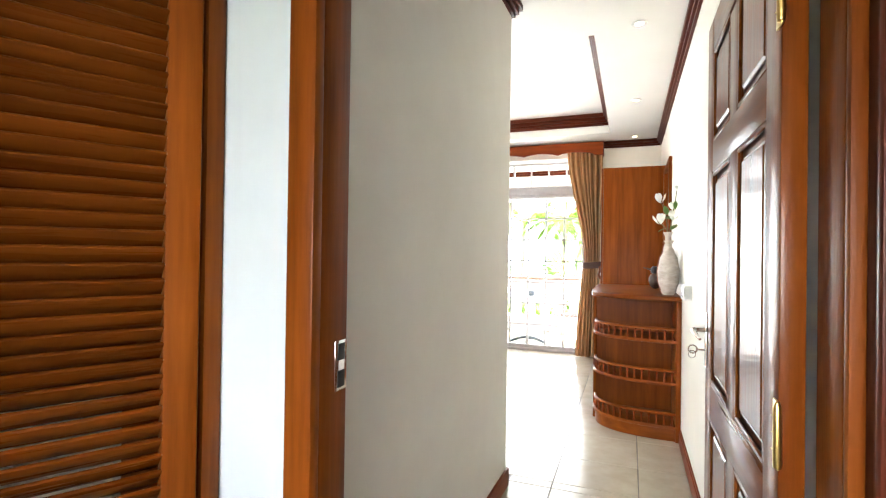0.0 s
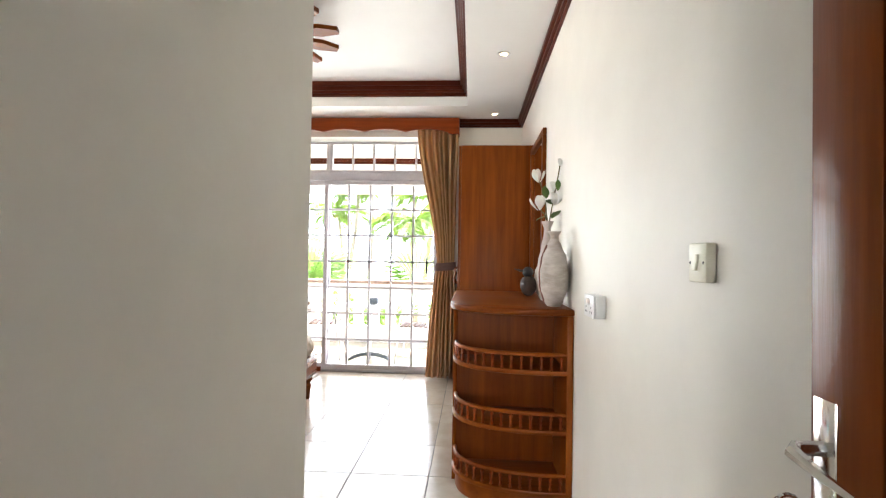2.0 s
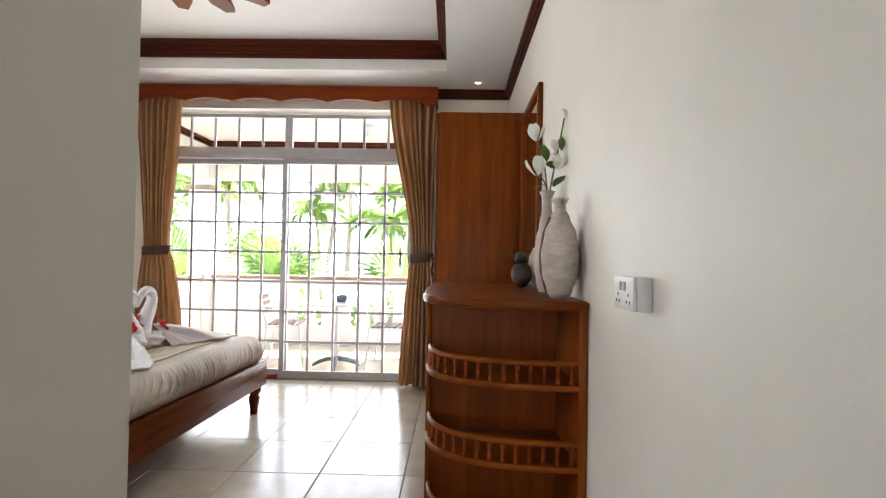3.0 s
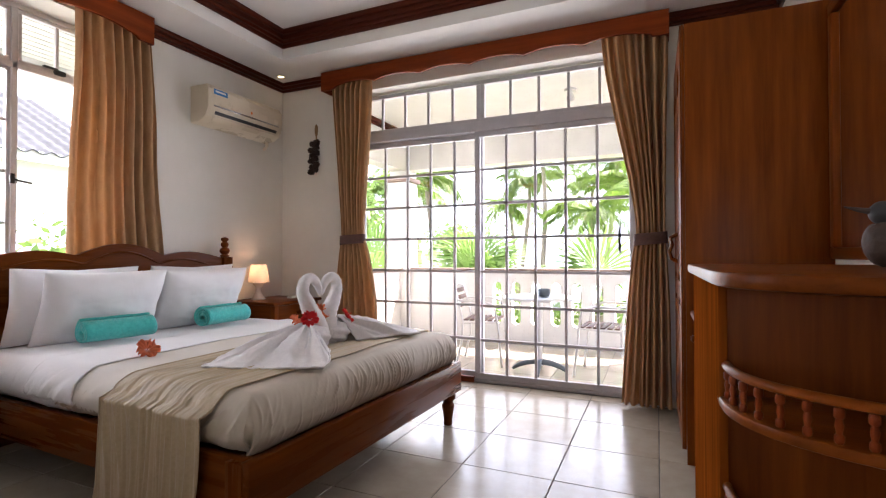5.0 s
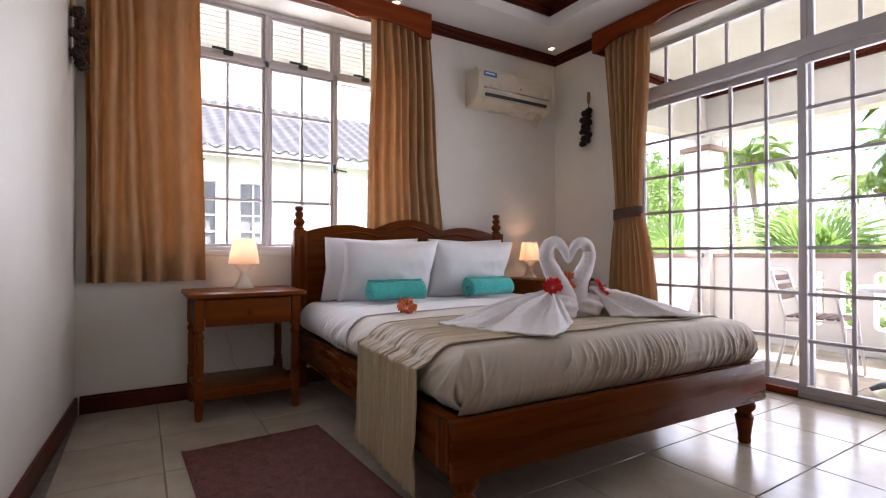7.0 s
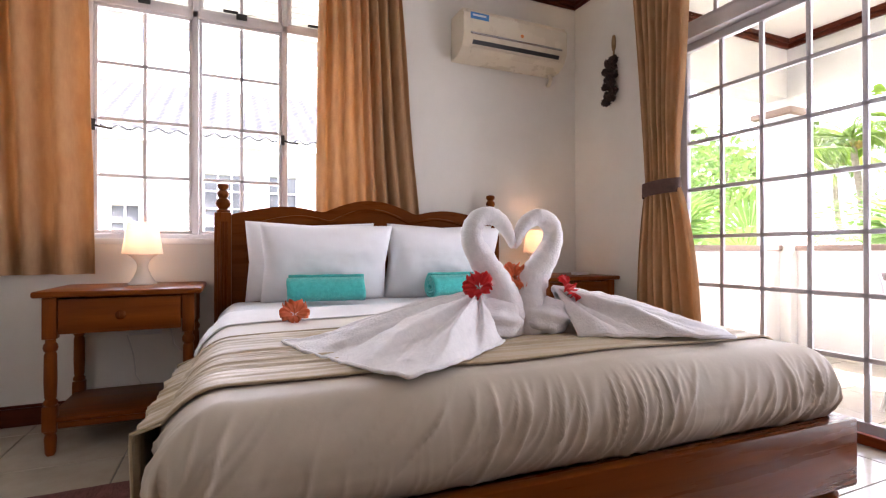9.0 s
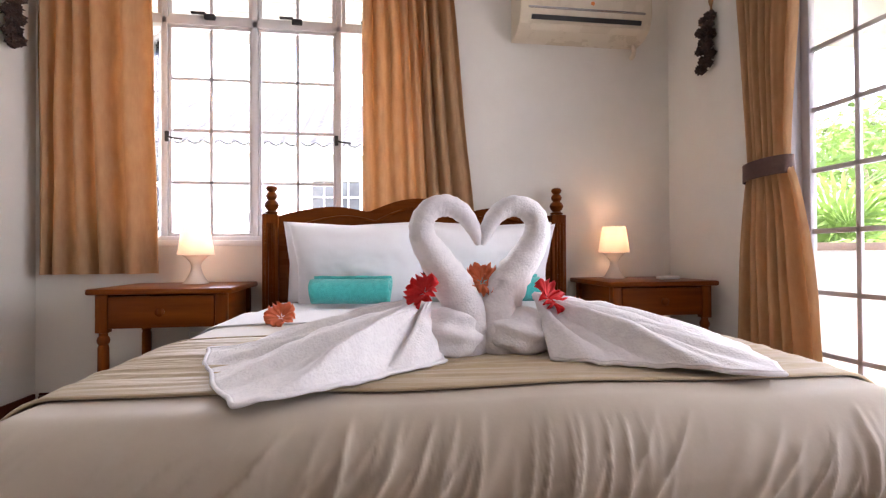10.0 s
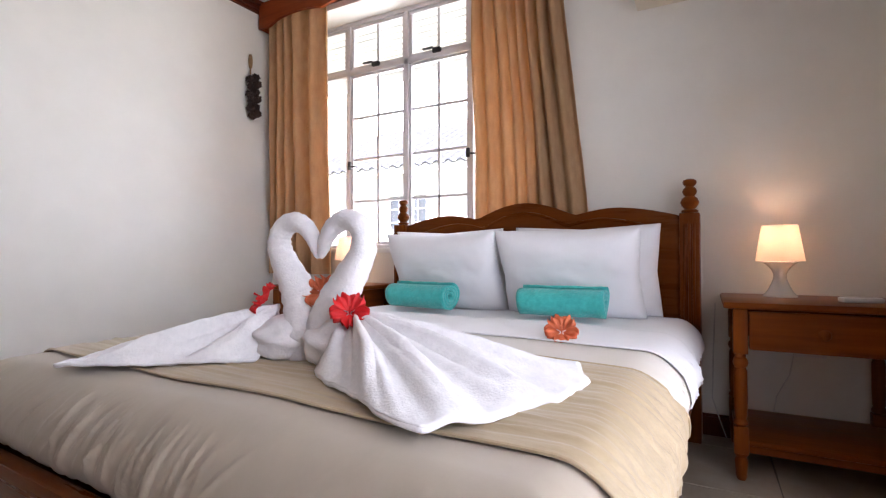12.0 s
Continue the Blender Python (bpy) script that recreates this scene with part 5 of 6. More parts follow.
for y0, y1, hs in ((WY0 + 0.002, (WY0 + WY1) / 2 - 0.002, 1), ((WY0 + WY1) / 2 + 0.002, WY1 - 0.002, -1)):
    d = part("door", box(WX0 + 0.006, WX0 + 0.018, y0, y1, 0.075, WH - 0.004), WOOD["z"], wd)
    for a in ((y0, y0 + 0.06, 0.075, WH - 0.004), (y1 - 0.06, y1, 0.075, WH - 0.004)):
        part("stile", box(WX0 - 0.002, WX0 + 0.006, *a, 0.003), WOOD["z"], d)
    for a in ((y0 + 0.06, y1 - 0.06, 0.075, 0.16), (y0 + 0.06, y1 - 0.06, 0.80, 0.90)):
        part("rail", box(WX0 - 0.002, WX0 + 0.006, *a, 0.003), WOOD["y"], d)
    m_, h_ = (y0 + y1) / 2, (y1 - y0) / 2 - 0.06
    pts = [(y0 + 0.06, WH - 0.004), (y0 + 0.06, 1.90)] + [(m_ - h_ * math.cos(a), 1.90 + 0.15 * math.sin(a)) for a in [math.pi * i / 16 for i in range(1, 16)]] + [(y1 - 0.06, 1.90), (y1 - 0.06, WH - 0.004)]
    b = bmesh.new()
    lo, hi = ([b.verts.new((x, y, z)) for y, z in pts] for x in (WX0 - 0.002, WX0 + 0.006))
    b.faces.new(lo)
    b.faces.new(hi)
    for i in range(len(pts)):
        j = (i + 1) % len(pts)
        b.faces.new((lo[i], lo[j], hi[j], hi[i]))
    part("arched_rail", b, WOOD["y"], d)
    for z0, z1 in ((0.19, 0.77), (0.93, 1.93)):
        part("panel", box(WX0 + 0.0005, WX0 + 0.007, y0 + 0.09, y1 - 0.09, z0, z1, 0.004), WOOD["z"], d)
    hy = WY1 - 0.44 + (-0.03 if hs > 0 else 0.03)
    part("handle", tube([(WX0, hy, 1.00), (WX0 - 0.035, hy, 1.02), (WX0 - 0.045, hy, 1.06), (WX0 - 0.03, hy, 1.10), (WX0 - 0.04, hy, 1.14), (WX0, hy, 1.16)], 0.011, 8), BEDW["z"], d, "curved wooden handle")

# ---- things on the shelf unit ----
TOPZ = 1.004


def vase(x, y, prof, material, sx, sy, label):
    t = thing("vase", x, y, TOPZ, 0, label, "vase", "vases on the shelf unit")
    prof2 = []
    for (r0, h0), (r1, h1) in zip(prof, prof[1:]):
        for k in range(4):
            u = k / 4
            s = u * u * (3 - 2 * u)
            prof2.append((r0 + (r1 - r0) * s, h0 + (h1 - h0) * u))
    prof2.append(prof[-1])
    part("body", lathe(prof2, n=32, sx=sx, sy=sy), material, t, smooth=60)
    rr, rh = prof[-2] if len(prof) < 8 else prof[-3]
    part("rim", tube([(rr * sx * math.cos(math.tau * i / 24), rr * sy * math.sin(math.tau * i / 24), rh) for i in range(25)], 0.003, 6), material, t)
    return t


v1 = vase(0.908, 4.37, [(0.048, 0), (0.066, 0.02), (0.097, 0.10), (0.102, 0.17), (0.085, 0.25), (0.050, 0.315), (0.030, 0.345), (0.029, 0.36), (0.044, 0.385), (0.036, 0.383), (0.022, 0.35)], VASE, 0.72, 1.06, "bulging flat-sided vase of whitewashed carved wood")
part("seam", tube([(-0.033, 0.0, 0.004), (-0.048, 0, 0.02), (-0.070, 0, 0.10), (-0.0735, 0, 0.17), (-0.062, 0, 0.25), (-0.037, 0, 0.315)], 0.006, 6), RIB, v1, "red-brown seam")
v2 = vase(0.925, 4.72, [(0.046, 0), (0.056, 0.02), (0.074, 0.13), (0.070, 0.22), (0.045, 0.32), (0.028, 0.39), (0.026, 0.42), (0.044, 0.462), (0.037, 0.46), (0.020, 0.42)], VASE2, 0.75, 1.0, "tall slender vase of whitewashed wood holding artificial flowers")
v3 = vase(0.935, 5.02, [(0.030, 0), (0.052, 0.02), (0.078, 0.10), (0.070, 0.16), (0.040, 0.205), (0.022, 0.215)], VASE, 0.6, 1.0, "small ribbed white vase behind the carved bird")

fl = thing("artificial_flowers", 0.925, 4.72, TOPZ, 0, "white artificial magnolias with green leaves in a slender vase", "flowers")


def blossom(x, y, z, s, tilt, rz):
    for p in range(6):
        a0 = 2 * math.pi * p / 6 + (0.5 if p % 2 else 0)

        def f(u, v):
            wide = 0.75 * math.sin(math.pi * (0.12 + 0.80 * u)) ** 0.8
            a = a0 + (v - 0.5) * 2 * wide * 0.75
            r = s * (0.12 + 0.62 * math.sin(math.pi * 0.5 * min(1, u * 1.25)) + (0.10 if p % 2 else 0.0) * u)
            return r * math.cos(a), r * math.sin(a), s * 1.35 * u - s * 0.1 * abs(v - 0.5)

        b = sheet(8, 8, f, 0.0012)
        part("petal", moved(b, pose(x, y, z, tilt, 0, rz)), PETALW, fl, smooth=180)


def leaf_blade(x, y, z, length, width, rx, ry, rz):
    b = sheet(8, 4, lambda u, v: (length * u, (v - 0.5) * 2 * width * math.sin(math.pi * min(1, 0.06 + 0.94 * u)), -0.25 * length * u * u + abs(v - 0.5) * 0.2 * width), 0.0008)
    part("leaf", moved(b, pose(x, y, z, rx, ry, rz)), LEAFG, fl, smooth=180)


for pts in ([(0, 0, 0.30), (0.0, 0.0, 0.46), (-0.02, -0.01, 0.62), (-0.055, -0.03, 0.70)], [(0, 0, 0.30), (0.0, -0.005, 0.46), (-0.025, -0.06, 0.50), (-0.06, -0.09, 0.53)],
            [(0, 0, 0.30), (0.01, 0.0, 0.46), (0.03, -0.03, 0.60), (0.045, -0.08, 0.72), (0.05, -0.12, 0.79)], [(0.03, -0.03, 0.60), (0.03, -0.08, 0.64)]):
    part("stem", tube(pts, 0.0035, 6), STEM, fl)
blossom(-0.058, -0.032, 0.695, 0.050, -12, 20)
blossom(-0.062, -0.092, 0.525, 0.056, -10, 60)
blossom(0.03, -0.085, 0.555, 0.050, 20, 10)
blossom(0.030, -0.055, 0.635, 0.042, 15, 0)
blossom(0.05, -0.12, 0.775, 0.026, 25, 10)
for a in ((-0.01, -0.01, 0.60, 0.09, 0.022, 0, -60, 250), (0.02, -0.04, 0.48, 0.10, 0.024, 0, -35, 290), (-0.02, -0.03, 0.49, 0.06, 0.02, 0, 10, 200), (0.045, -0.08, 0.70, 0.07, 0.016, 0, 60, 260), (0.01, -0.06, 0.56, 0.07, 0.028, 0, -30, 250)):
    leaf_blade(*a)

bd = thing("carved_bird", 0.85, 5.0, TOPZ, 0, "dark carved wooden bird with a grooved spiral body", "figurine")
b = bmesh.new()
bmesh.ops.create_uvsphere(b, u_segments=32, v_segments=24, radius=1)
for v in b.verts:
    d = v.co.copy()
    ring = math.hypot(d.x + 0.2, d.z - 0.05)
    v.co = Vector((d.x * 0.052, d.y * 0.055, 0.068 + d.z * 0.068)) * (1 + 0.03 * math.sin(42 * ring))
part("body", b, BIRDW, bd)
b = bmesh.new()
bmesh.ops.create_uvsphere(b, u_segments=20, v_segments=14, radius=0.035)
part("head", moved(b, pose(-0.004, 0, 0.155)), BLACK, bd)
part("beak", tube([(-0.03, 0, 0.160), (-0.06, 0, 0.166), (-0.095, 0, 0.176)], [0.010, 0.007, 0.002], 8), BIRDW, bd)


# ---- balcony ----
BF, PY, PXW, PXE = -0.08, 9.32, -3.05, 2.6
structure("balcony_floor", box(PXW - 0.2, PXE, 7.125, PY + 0.15, BF - 0.25, BF - 0.004), GROUT, "cream tiled balcony floor")
b = box(PXW - 0.6, PXE, 7.125, PY + 0.5, 2.74, 2.84)
box(PXW - 0.12, PXE, PY - 0.10, PY + 0.12, 2.22, 2.74, bm=b)
box(PXW - 0.12, PXW + 0.10, 7.125, PY - 0.10, 2.22, 2.74, bm=b)
structure("balcony_ceiling", b, STONE, "white balcony ceiling with an edge beam")
moulding("trim", PXW + 0.10, PY - 0.10, PXE, PY - 0.10, 0, -1, 2.66, ((0.03, 0, 0.04), (0.05, 0.04, 0.08)), DARK["x"], "brown wooden cornice under the balcony ceiling")
moulding("trim", PXW + 0.10, 7.13, PXW + 0.10, PY - 0.10, 1, 0, 2.66, ((0.03, 0, 0.04), (0.05, 0.04, 0.08)), DARK["y"], "brown wooden cornice under the balcony ceiling")
structure("wall_balcony_end", box(PXE, PXE + 0.2, 7.1, PY + 0.15, -3.2, 2.84), STONE, "white wall at the end of the balcony")
lampb = thing("ceiling_light", -0.55, 8.3, 2.74, 0, "small white ceiling light over the balcony", "light")
part("base", lathe([(0.06, -0.025), (0.065, -0.015), (0.065, 0)], n=20), PLASTIC, lampb)
part("globe", lathe([(0.012, -0.14), (0.035, -0.125), (0.042, -0.09), (0.030, -0.05), (0.025, -0.025)], n=16), PLASTIC, lampb)
for x in (PXW, 0.9):
    c = thing("column", x, PY, BF, 0, "white square balcony column with a moulded capital", "column")
    part("shaft", box(-0.155, 0.155, -0.155, 0.155, 0, 2.14, 0.01), STONE, c)
    part("capital", box(-0.19, 0.19, -0.19, 0.19, 2.14, 2.20, 0.01), RAILC, c, "brown capital band")
    part("upper_block", box(-0.155, 0.155, -0.098, 0.118, 2.20, 2.31, 0.004), STONE, c)


def parapet(name, rz, x, y, n, label):
    """A wall of n bays .25 wide with tall round-ended slots between them; local x along it."""
    t = thing(name, x, y, BF, rz, label, "parapet")
    zb, zt, top, r, h = 0.24, 0.78, 0.90, 0.058, 0.125
    right_ = [(h, 0), (h, zb)] + [(h - r * math.sin(a), zb + r - r * math.cos(a)) for a in [math.pi / 2 * i / 6 for i in range(1, 7)]]
    right_ += [(h - r * math.cos(a), zt - r + r * math.sin(a)) for a in [math.pi / 2 * i / 6 for i in range(0, 6)]] + [(h, zt), (h, top)]
    pts = right_ + [(-x_, z_) for x_, z_ in right_[::-1]]
    b = bmesh.new()
    lo, hi = ([b.verts.new((x_, yy, z_)) for x_, z_ in pts] for yy in (-0.06, 0.06))
    b.faces.new(lo)
    b.faces.new(hi)
    for i in range(len(pts)):
        j = (i + 1) % len(pts)
        b.faces.new((lo[i], lo[j], hi[j], hi[i]))
    f = part("baluster", b, STONE, t)
    f.location = (0.125, 0, 0)
    for i in range(1, n):
        o = new("baluster", f.data)
        o.parent, o.location = t, (0.125 + 0.25 * i, 0, 0)
    part("coping", box(0, 0.25 * n, -0.09, 0.09, top, top + 0.05, 0.006), RAILC, t, "brown coping")
    return t


parapet("parapet", 0, PXW + 1.16, PY, 11, "white parapet with tall rounded slots and a brown coping")
parapet("parapet", 0, 1.06, PY, 6, "white parapet with tall rounded slots and a brown coping")
for a, lab in (((PXW + 0.155, PXW + 1.16, PY - 0.06, PY + 0.06), "x"), ((PXW - 0.06, PXW + 0.06, 7.125, PY - 0.155), "y")):
    k = thing("parapet", 0, 0, 0, 0, "solid white parapet with a brown coping", "parapet")
    part("wall", box(*a, BF, 0.82), STONE, k)
    part("coping", box(a[0] - (0.03 if lab == "y" else 0), a[1] + (0.03 if lab == "y" else 0), a[2] - (0.03 if lab == "x" else 0), a[3] + (0.03 if lab == "x" else 0), 0.82, 0.87, 0.006), RAILC, k, "brown coping")

tb = thing("bistro_table", -0.79, 7.90, BF, 0, "round aluminium bistro table on a cast foot", "table")
part("tabletop", lathe([(0.33, 0.695), (0.35, 0.70), (0.352, 0.715), (0.345, 0.725), (0.32, 0.722)], n=36), METAL, tb)
part("column", lathe([(0.03, 0.06), (0.03, 0.70)], n=16), METAL, tb)
for i in range(4):
    b = tube([(0.02, 0, 0.10), (0.12, 0, 0.085), (0.20, 0, 0.055), (0.26, 0, 0.018)], [0.034, 0.032, 0.028, 0.018], 10, flat=0.6)
    part("foot", moved(b, pose(0, 0, 0, 0, 0, 8 + 90 * i)), CAST, tb)
pot = thing("ashtray", -0.75, 7.92, BF + 0.725, 0, "grey round ashtray on the bistro table", "ashtray")
part("bowl", lathe([(0.05, 0), (0.058, 0.02), (0.058, 0.07), (0.050, 0.07), (0.046, 0.02)], n=20), CAST, pot)


def bistro_chair(x, y, rz, label):
    """An aluminium chair with wooden slats, looking along its local +y."""
    t = thing("bistro_chair", x, y, BF, rz, label, "chair", "bistro chairs on the balcony")
    for s in (-1, 1):
        part("leg", tube([(s * 0.24, 0.22, 0), (s * 0.23, 0.19, 0.25), (s * 0.235, 0.17, 0.45), (s * 0.25, 0.14, 0.62), (s * 0.25, 0.02, 0.655), (s * 0.24, -0.16, 0.65), (s * 0.21, -0.23, 0.66)], 0.012, 8), METAL, t)
        part("leg", tube([(s * 0.20, -0.26, 0), (s * 0.20, -0.20, 0.25), (s * 0.20, -0.19, 0.44), (s * 0.205, -0.23, 0.62), (s * 0.20, -0.28, 0.80)], 0.012, 8), METAL, t)
        part("seat_rail", tube([(s * 0.205, -0.19, 0.43), (s * 0.215, 0.17, 0.445)], 0.010, 8), METAL, t)
    part("back_rail", tube([(-0.20, -0.28, 0.80), (-0.10, -0.31, 0.815), (0.10, -0.31, 0.815), (0.20, -0.28, 0.80)], 0.012, 8), METAL, t)
    for i in range(6):
        part("seat_slat", box(-0.21, 0.21, -0.18 + 0.062 * i, -0.135 + 0.062 * i, 0.452, 0.466, 0.004), SLATW, t)
    for z, y_ in ((0.60, -0.235), (0.68, -0.255), (0.75, -0.275)):
        part("back_slat", moved(box(-0.20, 0.20, -0.006, 0.006, -0.022, 0.022, 0.004), pose(0, y_, z, 14, 0, 0)), SLATW, t)
    return t


ch = bistro_chair(-1.42, 8.12, -82, "aluminium bistro chair with dark wooden slats on the balcony")
copy_thing(ch, pose(-0.22, 8.02, BF, 0, 0, 86))

# ---- outside: ground, trees, the house next door ----
structure("ground", box(-600, 600, -600, 900, -3.6, -3.2), GRASS, "grass ground reaching far away")
SEA = mat("pale_sea", (0.42, 0.50, 0.52), (0.55, 0.62, 0.63), rough=0.25, scale=0.05)
structure("water", box(-500, 500, 44, 860, -3.2, -3.15), SEA, "pale bright sea beyond the trees")
# Emissive cylinder added far out; its own glow whitens the sky near the horizon.
SKY_GLOW = mat("glowing_sky_backdrop", (0.9, 0.95, 1.0), rough=1.0, emit=0.5)
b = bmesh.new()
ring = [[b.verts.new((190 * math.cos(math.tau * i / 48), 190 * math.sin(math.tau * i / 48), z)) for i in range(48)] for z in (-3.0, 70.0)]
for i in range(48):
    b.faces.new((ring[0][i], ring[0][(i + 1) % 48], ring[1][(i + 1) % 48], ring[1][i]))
structure("backdrop", b, SKY_GLOW, "glowing white backdrop standing in for the bright low sky")
b = bmesh.new()
for i in range(10):
    box(-4.25 + 0.09 * i, -4.175 + 0.09 * i, 2.4, 7.1, 2.60, 2.615, 0.003, b, 1)
box(-4.3, -3.34, 2.4, 7.1, 2.625, 2.66, bm=b)
box(-4.31, -4.28, 2.4, 7.1, 2.50, 2.70, bm=b)
structure("eaves", b, STONE, "white boarded eaves over the window")


def frond(length, droop, rnd, n=46):
    """One feathered palm leaf along +x, drooping to its tip, with slender leaflets on both sides."""
    b = bmesh.new()
    mid = []
    for i in range(n + 1):
        u = i / n
        mid.append(Vector((length * u * (1 - 0.26 * droop * u), 0, length * (0.32 * u - droop * 0.80 * u * u))))
    tube(mid[::3], [0.03 * (1 - 0.9 * i / n) for i in range(0, n + 1, 3)], 4, b)
    for i in range(4, n):
        u = i / n
        d = (mid[i + 1] - mid[i - 1]).normalized()
        ll = length * 0.24 * math.sin(math.pi * (0.14 + 0.80 * u)) ** 0.7
        for s in (-1, 1):
            side = (Vector((0.35 * d.x, s, 0.0)) + d * 0.5).normalized()
            a = mid[i]
            m_ = a + side * ll * 0.5 + Vector((0, 0, -0.10 * ll))
            e = a + side * ll * rnd.uniform(0.75, 1.0) + Vector((0, 0, -ll * rnd.uniform(0.45, 0.95)))
            w = d * 0.020
            b.faces.new([b.verts.new(p) for p in (a - w * 0.5, m_ - w, e, m_ + w, a + w * 0.5)])
    return b


def palm(x, y, height, lean, rz, seed, fronds, size, label):
    rnd = random.Random(seed)
    t = thing("palm_tree", x, y, -3.2, rz, label, "palm tree")
    pts = [(lean * (i / 12) ** 1.7, 0.15 * math.sin(i * 0.5), height * i / 12) for i in range(13)]
    part("trunk", tube(pts, [0.17 - 0.006 * i for i in range(13)], 12), TRUNK, t)
    crown = bmesh.new()
    for i in range(fronds):
        fb = frond(size * rnd.uniform(0.85, 1.1), rnd.uniform(0.35, 1.25), rnd)
        moved(fb, pose(lean, 0.15 * math.sin(6), height, rnd.uniform(-12, 12), rnd.uniform(-40, 20), 360 * i / fronds + rnd.uniform(-12, 12)))
        join(crown, fb)
    part("crown", crown, FROND, t, smooth=0)
    for i in range(5):
        a = i * 1.3
        c = bmesh.new()
        bmesh.ops.create_uvsphere(c, u_segments=10, v_segments=8, radius=0.13)
        part("coconut", moved(c, pose(lean + 0.25 * math.cos(a), 0.25 * math.sin(a), height - 0.25)), COCO, t)
    return t


PT = "tall coconut palm with a bare trunk and feathered crown"
p1 = palm(-2.7, 24.8, 6.1, 0.5, 30, 5, 24, 2.9, PT)
p2 = palm(-5.0, 28.5, 9.6, -0.8, 80, 6, 24, 3.2, PT)
p3 = palm(-9.6, 25.0, 8.0, 0.6, 200, 13, 24, 3.0, PT)
palm(-10.6, 20.0, 6.9, 0.5, 120, 14, 24, 2.8, PT)
for o, x, y, z, r in ((p2, -2.4, 31.5, -3.4, 150), (p3, -6.9, 31.0, -2.6, 60), (p1, -0.6, 30.0, -1.6, 240), (p2, 2.6, 28.0, -3.3, 300), (p3, 5.8, 25.0, -3.2, 20), (p1, -14.0, 24.0, -3.0, 110),
                      (p2, -18.0, 26.0, -3.6, 10), (p3, -13.0, 30.0, -3.0, 270), (p1, 1.2, 24.0, -3.3, 75), (p2, 8.0, 31.0, -3.2, 200), (p3, -3.9, 36.0, -2.4, 330), (p1, -8.0, 34.0, -2.0, 190)):
    copy_thing(o, pose(x, y, z, 0, 0, r))


def broadleaf_tree(x, y, height, spread, seed, label):
    """A trunk that forks into limbs, each ending in loose clumps of small leaves."""
    rnd = random.Random(seed)
    t = thing("leafy_tree", x, y, -3.2, 0, label, "tree")
    wood_ = tube([(0, 0, 0), (0.1, 0.05, height * 0.3), (0.0, 0.1, height * 0.55)], [0.20, 0.15, 0.11], 10)
    leaves = bmesh.new()
    for k in range(16):
        a, up = k * 2.4 + rnd.uniform(-0.4, 0.4), rnd.uniform(0.45, 1.0)
        r = spread * rnd.uniform(0.35, 1.0) * (1.25 - 0.75 * up)
        tip = Vector((r * math.cos(a), r * math.sin(a), height * up))
        tube([(0.0, 0.05, height * 0.42), (tip.x * 0.5, tip.y * 0.5, height * (0.42 + up) * 0.5 + 0.1), tip], [0.07, 0.045, 0.015], 6, wood_)
        for _ in range(190):
            c = tip + Vector((rnd.gauss(0, 0.42), rnd.gauss(0, 0.42), rnd.gauss(0, 0.34)))
            d = Vector((rnd.gauss(0, 1), rnd.gauss(0, 1), rnd.gauss(-0.3, 0.6))).normalized()
            sz = rnd.uniform(0.06, 0.13)
            w = d.orthogonal().normalized() * sz * 0.42
            leaves.faces.new([leaves.verts.new(p) for p in (c - d * sz, c + w, c + d * sz, c - w)])
    part("trunk", wood_, TRUNK, t)
    part("crown", leaves, FANLEAF, t, smooth=0)
    return t


for x, y, hgt, sp, sd in ((-8.4, 15.0, 6.4, 2.1, 21), (-11.2, 16.5, 7.0, 2.4, 22), (-6.2, 19.5, 5.2, 1.9, 23)):
    broadleaf_tree(x, y, hgt, sp, sd, "leafy green tree beyond the balcony")


def fan_palm(x, y, z, seed, n, r, label):
    rnd = random.Random(seed)
    t = thing("fan_palm", x, y, -3.2, rnd.uniform(0, 360), label, "palm")
    part("trunk", tube([(0, 0, 0), (0.05, 0, z / 2), (0.1, 0, z)], [0.14, 0.11, 0.10], 10), TRUNK, t)
    b = bmesh.new()
    for i in range(n):
        fb = bmesh.new()
        tube([(0, 0, 0), (0.35 * r, 0, 0.22 * r), (0.7 * r, 0, 0.25 * r)], 0.012, 5, fb)
        for k in range(28):
            a = radians(-125 + 250 * k / 27)
            L = r * (0.75 + 0.25 * math.cos(a)) * rnd.uniform(0.93, 1.03)
            c = Vector((0.7 * r, 0, 0.25 * r))
            d = Vector((math.cos(a), math.sin(a), 0))
            w = Vector((-d.y, d.x, 0)) * 0.030 * r
            q = [c, c + d * L * 0.6 + w + Vector((0, 0, 0.02)), c + d * L + Vector((0, 0, -0.22 * L)), c + d * L * 0.6 - w + Vector((0, 0, 0.02))]
            fb.faces.new([fb.verts.new(p) for p in q])
        moved(fb, pose(0.1, 0, z, rnd.uniform(-15, 15), rnd.uniform(-75, 15), 360 * i / n + rnd.uniform(-14, 14)))
        join(b, fb)
    part("crown", b, FANLEAF, t, smooth=0)
    return t


for i, (x, y, z, r) in enumerate(((-2.6, 11.4, 3.3, 1.0), (-0.6, 12.0, 3.2, 1.0), (-4.6, 11.2, 3.4, 1.1), (1.4, 11.6, 2.9, 0.9), (-6.6, 12.0, 3.6, 1.1), (3.2, 12.4, 3.2, 1.0))):
    fan_palm(x, y, z, 40 + i, 12, r, "bushy fan palm with light green leaves below the balcony")

